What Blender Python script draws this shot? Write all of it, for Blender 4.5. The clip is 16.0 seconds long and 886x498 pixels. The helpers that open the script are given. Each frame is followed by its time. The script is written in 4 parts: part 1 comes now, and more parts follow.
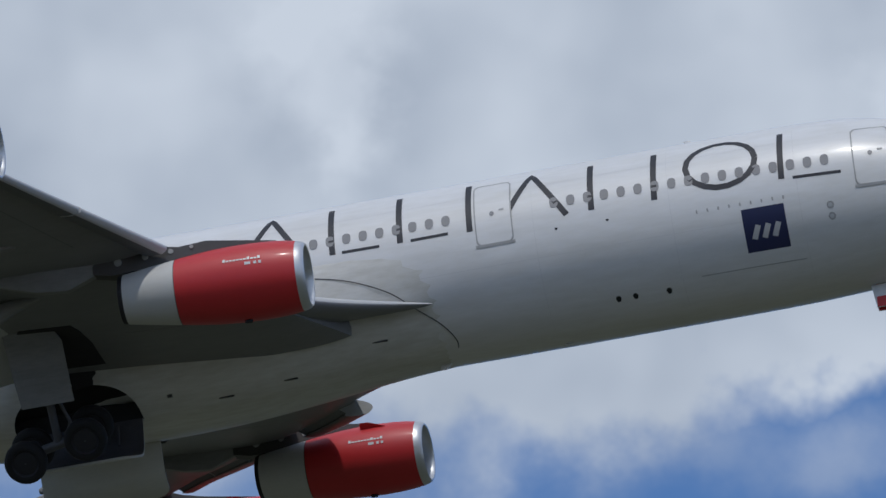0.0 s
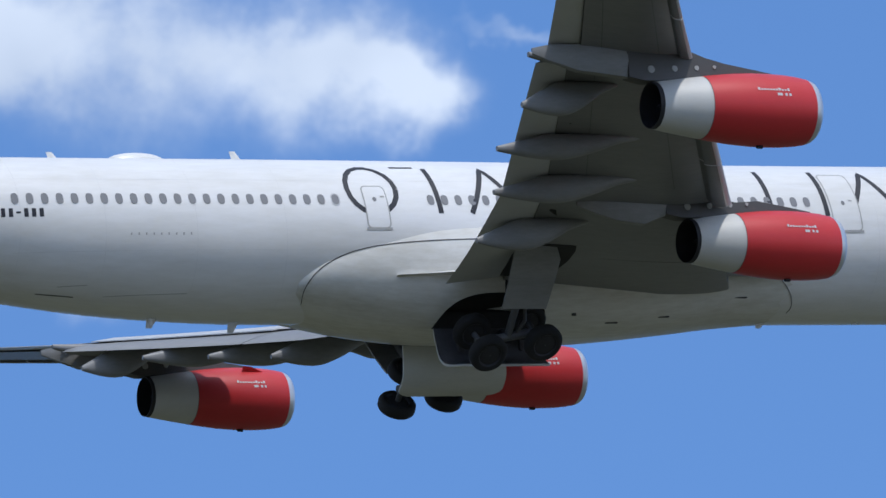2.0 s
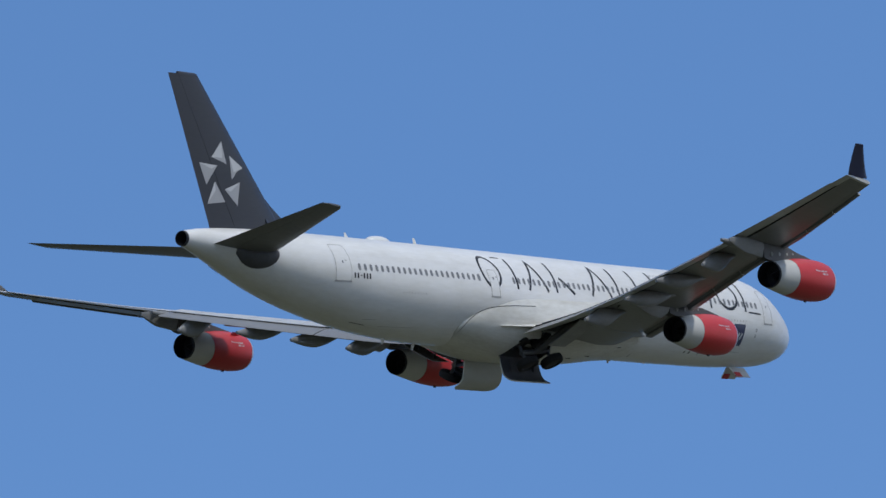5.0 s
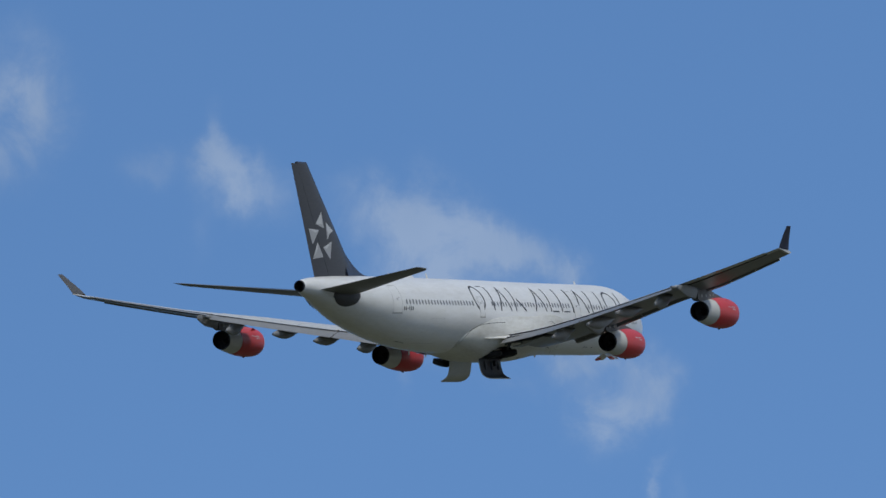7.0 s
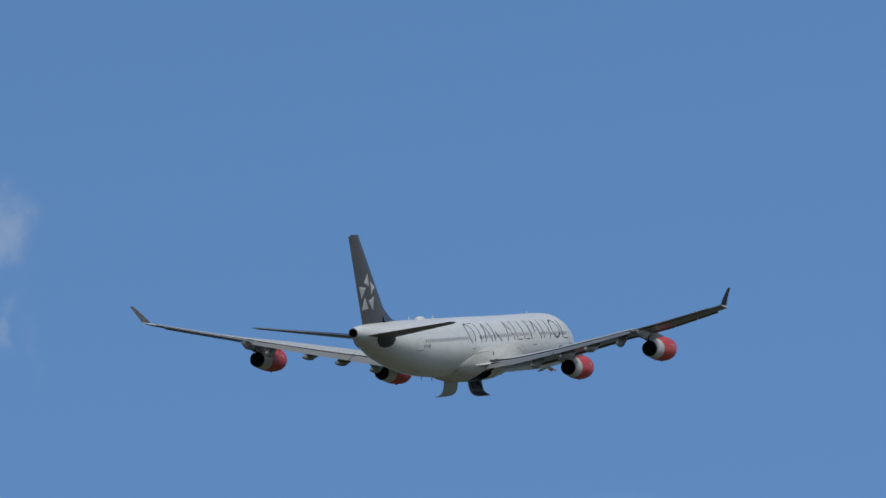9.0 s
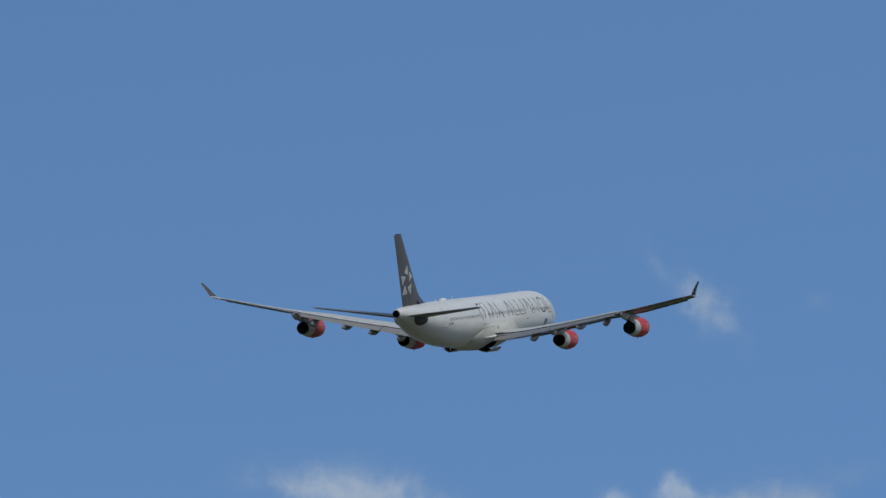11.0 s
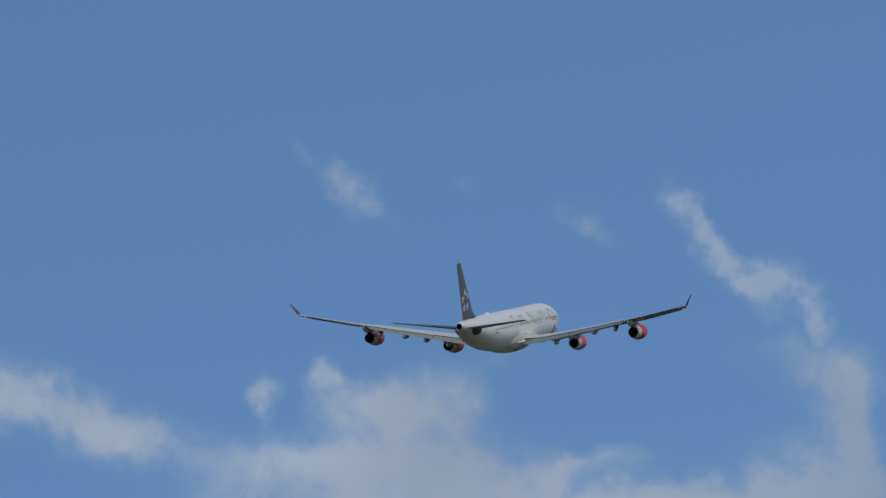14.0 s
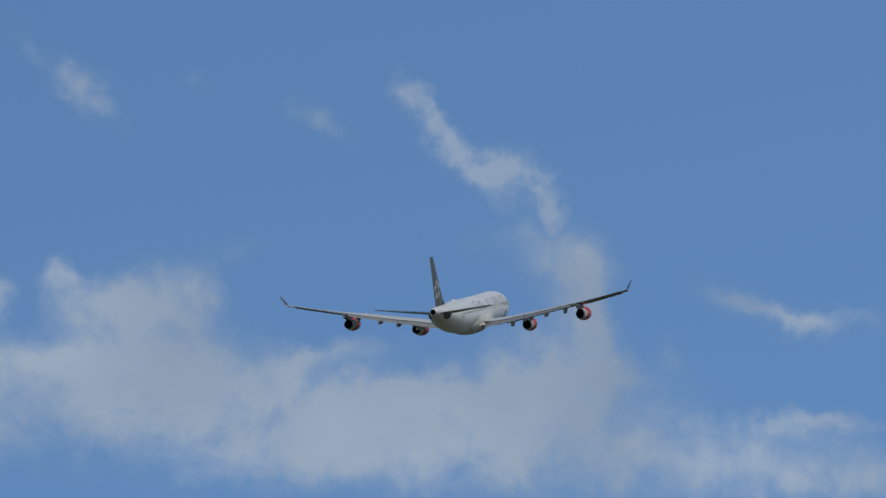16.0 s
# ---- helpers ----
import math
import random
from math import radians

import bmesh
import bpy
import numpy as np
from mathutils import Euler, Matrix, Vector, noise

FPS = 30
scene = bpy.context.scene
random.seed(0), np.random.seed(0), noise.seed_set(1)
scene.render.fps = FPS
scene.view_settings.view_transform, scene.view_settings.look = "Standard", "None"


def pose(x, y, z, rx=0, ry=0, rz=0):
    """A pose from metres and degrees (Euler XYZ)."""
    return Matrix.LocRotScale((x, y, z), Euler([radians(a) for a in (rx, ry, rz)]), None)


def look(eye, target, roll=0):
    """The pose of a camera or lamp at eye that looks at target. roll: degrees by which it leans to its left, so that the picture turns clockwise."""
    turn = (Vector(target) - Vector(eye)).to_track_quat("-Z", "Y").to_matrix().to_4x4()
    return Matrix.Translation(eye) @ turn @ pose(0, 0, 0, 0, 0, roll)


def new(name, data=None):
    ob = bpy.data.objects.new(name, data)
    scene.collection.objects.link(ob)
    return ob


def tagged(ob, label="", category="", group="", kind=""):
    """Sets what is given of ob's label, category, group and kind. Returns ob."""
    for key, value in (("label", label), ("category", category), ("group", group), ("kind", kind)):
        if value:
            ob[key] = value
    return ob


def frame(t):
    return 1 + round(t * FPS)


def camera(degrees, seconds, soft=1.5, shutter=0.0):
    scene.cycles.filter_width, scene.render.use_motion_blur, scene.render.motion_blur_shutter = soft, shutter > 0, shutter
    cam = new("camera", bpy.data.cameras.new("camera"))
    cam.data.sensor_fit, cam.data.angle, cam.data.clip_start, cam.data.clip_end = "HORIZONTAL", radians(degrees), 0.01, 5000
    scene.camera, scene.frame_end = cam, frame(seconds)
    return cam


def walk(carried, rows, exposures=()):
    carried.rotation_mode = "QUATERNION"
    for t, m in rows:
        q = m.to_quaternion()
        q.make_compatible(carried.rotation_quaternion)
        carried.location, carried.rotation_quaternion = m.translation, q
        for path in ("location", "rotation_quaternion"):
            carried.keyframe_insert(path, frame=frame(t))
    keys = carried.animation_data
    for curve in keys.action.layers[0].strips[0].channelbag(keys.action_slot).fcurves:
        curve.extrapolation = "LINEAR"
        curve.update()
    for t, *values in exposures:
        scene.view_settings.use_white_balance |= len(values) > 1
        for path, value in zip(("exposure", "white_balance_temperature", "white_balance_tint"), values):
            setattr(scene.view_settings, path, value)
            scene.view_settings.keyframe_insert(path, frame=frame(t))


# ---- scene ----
# ---- camera and flight -------------------------------------------------
LOOK = [
    (0, pose(0, 0, 1.7, 107.8423, -1.3289, 10.2924)),
    (0.5, pose(0, 0, 1.7, 107.7724, -1.2760, 1.2483)),
    (1, pose(0, 0, 1.7, 108.1736, -0.7184, -8.1342)),
    (1.5, pose(0, 0, 1.7, 107.0810, -0.6814, -17.4905)),
    (2, pose(0, 0, 1.7, 106.2952, -1.3258, -25.6775)),
    (2.5, pose(0, 0, 1.7, 105.7028, -1.6841, -34.1330)),
    (3, pose(0, 0, 1.7, 105.3770, -1.9611, -40.2886)),
    (3.5, pose(0, 0, 1.7, 104.8457, -1.3800, -44.9556)),
    (3.7, pose(0, 0, 1.7, 104.4369, -1.2066, -46.8849)),
    (4.2, pose(0, 0, 1.7, 103.7308, -1.2344, -50.7875)),
    (4.75, pose(0, 0, 1.7, 103.0396, -1.3116, -54.0394)),
    (5.3, pose(0, 0, 1.7, 102.3381, -1.3898, -56.8740)),
    (5.8, pose(0, 0, 1.7, 101.6097, -1.4191, -59.4953)),
    (6, pose(0, 0, 1.7, 101.2932, -1.2177, -60.6924)),
    (6.5, pose(0, 0, 1.7, 100.5771, -0.8678, -62.8381)),
    (7, pose(0, 0, 1.7, 100.3111, -0.8910, -65.1450)),
    (7.5, pose(0, 0, 1.7, 99.6222, -1.0527, -66.7550)),
    (8, pose(0, 0, 1.7, 98.9821, -1.4177, -68.5416)),
    (8.5, pose(0, 0, 1.7, 98.7885, -1.0982, -70.0615)),
    (9, pose(0, 0, 1.7, 98.9256, -1.0034, -71.3128)),
    (9.5, pose(0, 0, 1.7, 98.6789, -1.0912, -72.0398)),
    (9.7, pose(0, 0, 1.7, 98.6097, -1.3939, -72.3276)),
    (10.2, pose(0, 0, 1.7, 98.5857, -1.5552, -73.0102)),
    (10.75, pose(0, 0, 1.7, 98.5816, -1.9575, -73.7097)),
    (11.3, pose(0, 0, 1.7, 98.5369, -2.3599, -74.4055)),
    (11.8, pose(0, 0, 1.7, 98.4134, -2.5213, -75.0645)),
    (12, pose(0, 0, 1.7, 98.3295, -2.4460, -75.4151)),
    (12.5, pose(0, 0, 1.7, 98.1270, -1.9017, -76.0659)),
    (13, pose(0, 0, 1.7, 97.9988, -1.6979, -76.5648)),
    (13.5, pose(0, 0, 1.7, 97.7937, -1.3611, -76.9416)),
    (14, pose(0, 0, 1.7, 97.5833, -0.3953, -77.1502)),
    (14.5, pose(0, 0, 1.7, 97.3482, 0.6492, -78.1801)),
    (15, pose(0, 0, 1.7, 96.9457, 1.3959, -78.8084)),
    (15.5, pose(0, 0, 1.7, 96.7178, 1.5180, -79.1660)),
    (16, pose(0, 0, 1.7, 96.5701, 1.1745, -79.4755)),
]
cam = camera(8.2997, 16.0, soft=1.5)
walk(cam, LOOK, exposures=[(0, -0.48, 6300, 10), (0.5, -0.25, 6100, 10), (1, 0.03, 6400, 10), (1.5, 0.06, 6200, 10), (2.5, 0.24, 6400, 10), (3.7, 0.05, 6500, 9), (6, -0.27, 6550, 7), (7, -0.38, 6650, 6), (9, -0.48, 6800, 5), (12, -0.6, 7000, 5), (16, -0.65, 6950, 5)])

FLIGHT = [
    (0, pose(-45.218, 180.726, 58.351, -0.4995, -8.3898, -0.4784)),
    (0.5, pose(-12.167, 181.713, 56.836, -0.8382, -8.9620, 1.0993)),
    (1, pose(21.038, 181.534, 57.002, -1.0924, -8.9429, 1.1859)),
    (1.5, pose(54.348, 182.280, 58.811, -0.4745, -8.6023, 0.5433)),
    (2, pose(87.892, 183.338, 61.377, -0.4581, -8.4481, 0.4640)),
    (2.5, pose(120.482, 182.809, 63.633, -0.2852, -8.3681, 0.2079)),
    (3, pose(153.764, 183.797, 66.307, -0.1996, -8.4783, -0.2115)),
    (3.5, pose(187.818, 185.529, 69.015, 0.2270, -8.4144, -0.2442)),
    (3.7, pose(201.081, 185.835, 69.880, 0.2770, -8.5044, -0.2004)),
    (4.2, pose(233.301, 187.845, 72.337, 0.1564, -8.4475, 0.0221)),
    (4.75, pose(267.703, 191.791, 75.081, -0.0831, -8.2750, 0.4182)),
    (5.3, pose(302.906, 195.346, 77.297, -0.3216, -8.1016, 0.8136)),
    (5.8, pose(337.246, 196.325, 78.358, -0.4412, -8.0438, 1.0353)),
    (6, pose(351.470, 195.977, 78.098, -0.4598, -7.9584, 0.9180)),
    (6.5, pose(387.192, 195.089, 78.870, -0.2432, -8.2326, 0.5416)),
    (7, pose(421.429, 193.732, 80.819, -0.0134, -8.6619, 0.2695)),
    (7.5, pose(457.326, 191.315, 80.161, 0.0069, -8.8098, -0.2639)),
    (8, pose(491.369, 188.330, 79.339, -0.0515, -8.8428, -0.6508)),
    (8.5, pose(524.790, 187.403, 81.332, 0.0313, -9.0030, -0.6994)),
    (9, pose(557.180, 187.827, 84.568, 0.1529, -9.3182, -0.6843)),
    (9.5, pose(590.969, 190.104, 88.477, 0.2492, -9.6055, -0.6157)),
    (9.7, pose(604.138, 190.909, 90.097, 0.2485, -9.7611, -0.6394)),
    (10.2, pose(636.862, 193.243, 94.308, 0.1822, -9.9379, -0.6963)),
    (10.75, pose(672.463, 195.944, 99.114, 0.1161, -10.2478, -0.6793)),
    (11.3, pose(707.584, 197.721, 103.285, 0.0494, -10.5578, -0.6621)),
    (11.8, pose(739.042, 197.617, 105.816, -0.0174, -10.7347, -0.7191)),
    (12, pose(751.695, 197.225, 106.622, -0.0443, -10.8225, -0.7479)),
    (12.5, pose(783.338, 196.220, 108.172, 0.0668, -10.8583, -0.6007)),
    (13, pose(816.683, 195.361, 109.383, 0.1436, -10.7318, -0.4864)),
    (13.5, pose(850.676, 194.295, 110.113, 0.0297, -10.3000, -0.4145)),
    (14, pose(883.968, 192.739, 110.187, -0.1172, -9.6961, -0.3042)),
    (14.5, pose(917.641, 190.917, 109.874, -0.2528, -9.0679, -0.2199)),
    (15, pose(951.224, 188.583, 109.400, -0.3193, -8.7503, -0.2195)),
    (15.5, pose(985.986, 186.062, 109.267, -0.3269, -8.6586, -0.3076)),
    (16, pose(1020.929, 183.116, 109.941, -0.3007, -8.7058, -0.4599)),
]

# ---- world, sun, exposure ----------------------------------------------
SUN_ELEV, SUN_AZ = 62.0, -95.0      # degrees; azimuth counted from +x towards +y
sun_data = bpy.data.lights.new("sun", "SUN")
sun_data.energy, sun_data.angle, sun_data.color = 2.15, radians(1.5), (1.0, 0.955, 0.89)
sun = new("sun", sun_data)
sun_dir = Vector((math.cos(radians(SUN_ELEV)) * math.cos(radians(SUN_AZ)),
                  math.cos(radians(SUN_ELEV)) * math.sin(radians(SUN_AZ)), math.sin(radians(SUN_ELEV))))
sun.matrix_world = look(sun_dir * 800, (0, 0, 0))

# cloud banks: azimuth, elevation, half width, half height in degrees
BANK_WEST = [(103.8, 18.6, 3.9, 3.4), (101.0, 19.4, 3.2, 2.2), (98.4, 19.6, 2.6, 1.6), (99.4, 17.2, 1.9, 1.2),
             (97.0, 17.3, 1.1, 0.6), (96.7, 18.4, 0.85, 1.5), (97.0, 19.6, 0.85, 1.1)]
BANK_MID = [(84.6, 19.0, 3.0, 3.0), (81.4, 19.0, 2.2, 2.6), (87.8, 19.6, 2.1, 1.5), (89.9, 19.9, 1.3, 0.9), (87.2, 16.2, 1.2, 1.1),
            (86.5, 17.8, 1.5, 1.2), (79.7, 17.6, 1.0, 1.6), (81.5, 15.8, 1.5, 0.7), (90.7, 18.9, 0.8, 0.5)]
BANK_EAST = [(71.3, 18.4, 1.0, 0.8), (70.2, 18.5, 1.5, 0.95), (68.9, 18.3, 1.4, 0.95), 
             (67.6, 18.0, 1.6, 0.85), (66.0, 18.1, 1.1, 0.6), (65.1, 17.9, 0.5, 0.4)]
VEIL = [(63.9, 18.5, 0.7, 0.12), (77.3, 19.5, 1.8, 0.7), (75.8, 18.7, 2.0, 0.35), (78.3, 18.7, 1.5, 1.9), (91.5, 19.4, 2.0, 0.5), (92.8, 18.6, 1.1, 0.8), (93.8, 19.5, 0.8, 0.7),
        (91.3, 16.2, 2.6, 0.9), (98.6, 16.2, 1.6, 0.6), (96.4, 15.9, 1.0, 0.5), (68.6, 16.0, 1.1, 0.35)]
# parts of the banks that the sun strikes most
BRIGHT = [(102.1, 19.7, 0.8, 0.7), (101.5, 19.0, 0.4, 0.5), (96.2, 18.8, 0.5, 0.9), (85.6, 19.6, 0.7, 0.8), (82.0, 18.7, 0.9, 0.6), (70.6, 18.5, 1.3, 0.6),
          (93.0, 18.6, 0.6, 0.4)]
# thin cloud low in the east: azimuth, elevation, half length, half width, tilt in degrees, weight
WISPS = [(13.75, 8.09, 0.47, 0.19, 47, 0.95), (14.33, 8.55, 0.27, 0.11, 60, 0.35), (12.71, 8.15, 0.16, 0.11, -20, 0.35), (11.5, 7.8, 0.35, 0.13, 32, 0.65),
         (11.85, 7.93, 0.13, 0.07, 10, 0.3), (10.62, 8.02, 0.31, 0.15, 55, 0.9), (10.39, 7.65, 0.33, 0.14, 58, 0.95), (10.08, 7.39, 0.31, 0.14, 22, 1.0),
         (9.67, 7.29, 0.35, 0.18, 14, 1.1), (9.4, 7.03, 0.31, 0.13, 62, 1.0), (9.81, 7.01, 0.37, 0.18, 30, 0.45), (9.31, 6.74, 0.21, 0.16, 60, 0.6)]
TOWER = [(9.05, 6.39, 0.31, 0.33, 0, 1.0), (9.42, 6.55, 0.45, 0.27, 50, 0.75), (8.99, 5.88, 0.24, 0.45, 0, 1.0), (9.44, 5.6, 0.64, 0.37, 0, 0.9),
         (7.73, 6.07, 0.34, 0.15, 14, 0.75), (7.18, 5.82, 0.42, 0.14, 18, 0.75), (6.65, 5.8, 0.5, 0.1, -3, 0.65), (8.25, 5.52, 0.21, 0.17, 50, 0.35),
         (8.63, 5.34, 0.32, 0.12, 15, 0.4), (9.93, 6.56, 0.42, 0.24, 30, 0.3), (12.28, 6.61, 0.32, 0.14, 0, 0.35)]
DECK = [(14.01, 6.34, 0.2, 0.19, 20, 1.1), (13.7, 6.1, 0.37, 0.24, 0, 1.0), (13.32, 6.12, 0.4, 0.33, 0, 1.3), (12.71, 6.19, 0.27, 0.35, 0, 1.4),
        (13.31, 5.57, 1.27, 0.32, 0, 1.1), (13.95, 5.05, 1.48, 0.45, 0, 1.1), (12.25, 5.05, 1.17, 0.48, 0, 1.2), (11.44, 5.61, 0.64, 0.16, -10, 0.8),
        (10.44, 5.2, 0.85, 0.27, 0, 0.9), (9.35, 5.17, 0.72, 0.4, 0, 1.0), (10.24, 4.64, 1.8, 0.42, 0, 1.1), (8.49, 4.46, 1.06, 0.37, 5, 1.0),
        (8.22, 4.72, 0.8, 0.24, 0, 0.5), (10.86, 5.26, 1.38, 0.21, 0, 0.5), (14.26, 5.58, 0.69, 0.24, 0, 0.6), (12.47, 4.44, 1.75, 0.16, 0, 0.15),
        (10.55, 5.09, 2.23, 0.37, 0, 0.55), (11.3, 4.68, 1.59, 0.32, 0, 0.4), (6.94, 4.85, 0.74, 0.12, 3, 1.0), (6.9, 4.4, 0.85, 0.32, 8, 1.4),
        (14.52, 6.22, 0.17, 0.18, 0, 0.45)]
DECK_NORTH = [(16.99, 6.17, 0.8, 0.33, 8, 0.9), (16.34, 5.94, 0.8, 0.33, 20, 0.9), (17.68, 6.28, 0.5, 0.18, 8, 0.6), (16.35, 6.28, 0.07, 0.18, 0, 0.3),
              (15.64, 5.8, 0.64, 0.24, 20, 0.8), (14.64, 6.1, 0.11, 0.2, 0, 0.8)]
SCRAPS = [(29.11, 11.65, 0.53, 0.7, 0, 0.83), (28.87, 11.56, 0.33, 0.37, 0, 0.55), (29.26, 11.07, 0.39, 0.37, 0, 0.55), (27.83, 11.03, 0.28, 0.23, 0, 0.55),
          (27.23, 11.28, 0.15, 0.33, 0, 0.66), (26.94, 10.89, 0.5, 0.3, 22, 0.99), (27.36, 10.48, 0.19, 0.37, 0, 0.28), (25.75, 10.78, 0.47, 0.4, 15, 0.72),
          (25.26, 10.52, 0.53, 0.49, 20, 0.88), (24.45, 10.32, 0.72, 0.32, 18, 0.88), (25.16, 10.9, 0.19, 0.21, 0, 0.39), (22.94, 8.14, 0.09, 0.28, 10, 0.66)]
SCRAPS_LOW = [(23.76, 9.4, 0.34, 0.3, 10, 0.99), (24.28, 9.04, 0.33, 0.15, 10, 0.44), (23.21, 9.21, 0.47, 0.3, 20, 0.94), (23.2, 8.81, 0.42, 0.18, 10, 0.66),
              (22.86, 9.03, 0.23, 0.33, 30, 0.55), (22.69, 7.9, 0.09, 0.42, -5, 0.28), (25.33, 9.14, 0.09, 0.37, 0, 0.44), (24.38, 10.26, 0.62, 0.21, 12, 0.77),
              (23.81, 10.12, 0.2, 0.17, 0, 0.66), (25.17, 9.94, 0.33, 0.55, 0, 0.66)]
SCRAPS_MID = [(25.34, 9.81, 0.37, 0.27, 20, 0.7), (24.99, 9.7, 0.56, 0.32, 22, 1.3), (24.38, 9.63, 0.42, 0.27, 20, 0.9), (23.68, 9.05, 0.29, 0.34, 0, 1.2),
              (23.49, 8.71, 0.32, 0.32, 0, 1.0)]
PUFF = [(45.9, 17.1, 0.33, 0.18, 8, 2.0)]


def build_sky():
    """Clear blue sky with banks of cloud at their bearings, and scattered cloud all round."""
    world = bpy.data.worlds.new("sky")
    scene.world = world
    world.use_nodes = True
    nt = world.node_tree
    nt.nodes.clear()
    link = nt.links.new

    def math_node(op, a, b=None, c=None, clamp=False):
        n = nt.nodes.new("ShaderNodeMath")
        n.operation, n.use_clamp = op, clamp
        for i, v in enumerate((a, b, c)):
            if v is None:
                continue
            if isinstance(v, (int, float)):
                n.inputs[i].default_value = v
            else:
                link(v, n.inputs[i])
        return n.outputs[0]

    out = nt.nodes.new("ShaderNodeOutputWorld")
    coord = nt.nodes.new("ShaderNodeTexCoord")
    vec = coord.outputs["Generated"]

    def noise_node(scale, detail, rough, stretch=(1, 1, 1), distort=0.0):
        mp = nt.nodes.new("ShaderNodeMapping")
        mp.inputs["Scale"].default_value = stretch
        link(vec, mp.inputs["Vector"])
        n = nt.nodes.new("ShaderNodeTexNoise")
        n.inputs["Scale"].default_value, n.inputs["Detail"].default_value = scale, detail
        n.inputs["Roughness"].default_value, n.inputs["Distortion"].default_value = rough, distort
        link(mp.outputs[0], n.inputs["Vector"])
        return n.outputs["Fac"], n.outputs["Color"]

    sep = nt.nodes.new("ShaderNodeSeparateXYZ")
    link(vec, sep.inputs[0])
    warp_a = noise_node(50, 4, 0.55)[1]
    wsep = nt.nodes.new("ShaderNodeSeparateColor")
    link(warp_a, wsep.inputs[0])
    az = math_node("MULTIPLY", math_node("ARCTAN2", sep.outputs[1], sep.outputs[0]), 57.2958)
    el = math_node("MULTIPLY", math_node("ARCSINE", sep.outputs[2]), 57.2958)
    az0, el0 = az, el
    az = math_node("ADD", az, math_node("MULTIPLY", math_node("SUBTRACT", wsep.outputs[0], 0.5), 1.5))
    el = math_node("ADD", el, math_node("MULTIPLY", math_node("SUBTRACT", wsep.outputs[1], 0.5), 1.5))

    place = nt.nodes.new("ShaderNodeCombineXYZ")
    link(az, place.inputs[0])
    link(el, place.inputs[1])

    def vector_node(op, a, b):
        n = nt.nodes.new("ShaderNodeVectorMath")
        n.operation = op
        link(a, n.inputs[0])
        if isinstance(b, tuple):
            n.inputs[1].default_value = b
        else:
            link(b, n.inputs[1])
        return n

    small = nt.nodes.new("ShaderNodeSeparateColor")
    link(noise_node(120, 5, 0.6)[1], small.inputs[0])
    near = nt.nodes.new("ShaderNodeCombineXYZ")
    for q, plain in ((0, az0), (1, el0)):
        link(math_node("ADD", plain, math_node("MULTIPLY", math_node("SUBTRACT", small.outputs[q], 0.5), 0.55)), near.inputs[q])

    def bank(blobs, where=None):
        total = 0.0
        for a, e, ra, re, *more in blobs:
            tilt, weight = more or (0, 1.0)
            d = vector_node("SUBTRACT", where or place.outputs[0], (a, e, 0)).outputs[0]
            if tilt:
                c, sn = math.cos(radians(tilt)), math.sin(radians(tilt))
                u = vector_node("DOT_PRODUCT", d, (c / ra, sn / ra, 0)).outputs["Value"]
                v = vector_node("DOT_PRODUCT", d, (-sn / re, c / re, 0)).outputs["Value"]
                q = math_node("MULTIPLY_ADD", u, u, math_node("MULTIPLY", v, v))
            else:
                d = vector_node("MULTIPLY", d, (1 / ra, 1 / re, 0)).outputs[0]
                q = vector_node("DOT_PRODUCT", d, d).outputs["Value"]
            total = math_node("MULTIPLY_ADD", math_node("POWER", 0.3, q), weight, total)
        return total

    fine = noise_node(48, 5, 0.5)[0]
    soft = noise_node(22, 5, 0.55)[0]
    grain = math_node("ADD", math_node("MULTIPLY", fine, 0.6), math_node("MULTIPLY", soft, 0.4))

    ragged = noise_node(110, 6, 0.58)[0]
    wispy = math_node("ADD", math_node("MULTIPLY", noise_node(80, 6, 0.6, (1, 1, 1.0), 0.4)[0], 0.7), math_node("MULTIPLY", soft, 0.3))

    def cover(total, low, high, dense, floor=0.15, speck=None):
        g = nt.nodes.new("ShaderNodeMapRange")
        g.inputs["From Min"].default_value, g.inputs["From Max"].default_value = 0.36, 0.64
        g.inputs["To Min"].default_value, g.inputs["To Max"].default_value = floor, 1.5
        link(speck or grain, g.inputs["Value"])
        d = math_node("MULTIPLY", total, g.outputs[0])
        m = nt.nodes.new("ShaderNodeMapRange")
        m.interpolation_type = "SMOOTHSTEP"
        m.inputs["From Min"].default_value, m.inputs["From Max"].default_value = low, high
        m.inputs["To Max"].default_value = dense
        link(d, m.inputs["Value"])
        return m.outputs[0]

    thick = math_node("MAXIMUM", cover(bank(BANK_WEST), 0.08, 0.8, 0.95, 0.6), math_node("MAXIMUM", cover(bank(BANK_MID), 0.05, 1.2, 0.86, 0.55), cover(bank(BANK_EAST), 0.02, 1.7, 0.76, 0.5)))
    thin = cover(bank(SCRAPS + SCRAPS_LOW + SCRAPS_MID + PUFF, near.outputs[0]), 0.01, 1.5, 0.34, 0.32, wispy)
    wisp = cover(bank(WISPS, near.outputs[0]), 0.01, 1.35, 0.40, 0.35, ragged)
    deck = cover(bank(TOWER + DECK + DECK_NORTH, near.outputs[0]), 0.01, 1.7, 0.56, 0.5, wispy)
    deck = math_node("MAXIMUM", deck, cover(bank(VEIL), 0.03, 1.4, 0.38, 0.45))
    # scattered cloud over the rest of the sky, away from the bearings of the flight
    far = noise_node(3.2, 8, 0.6)[0]
    ring = math_node("MULTIPLY", math_node("SUBTRACT", math_node("ABSOLUTE", math_node("SUBTRACT", az, 55.0)), 62.0), 0.1, clamp=True)
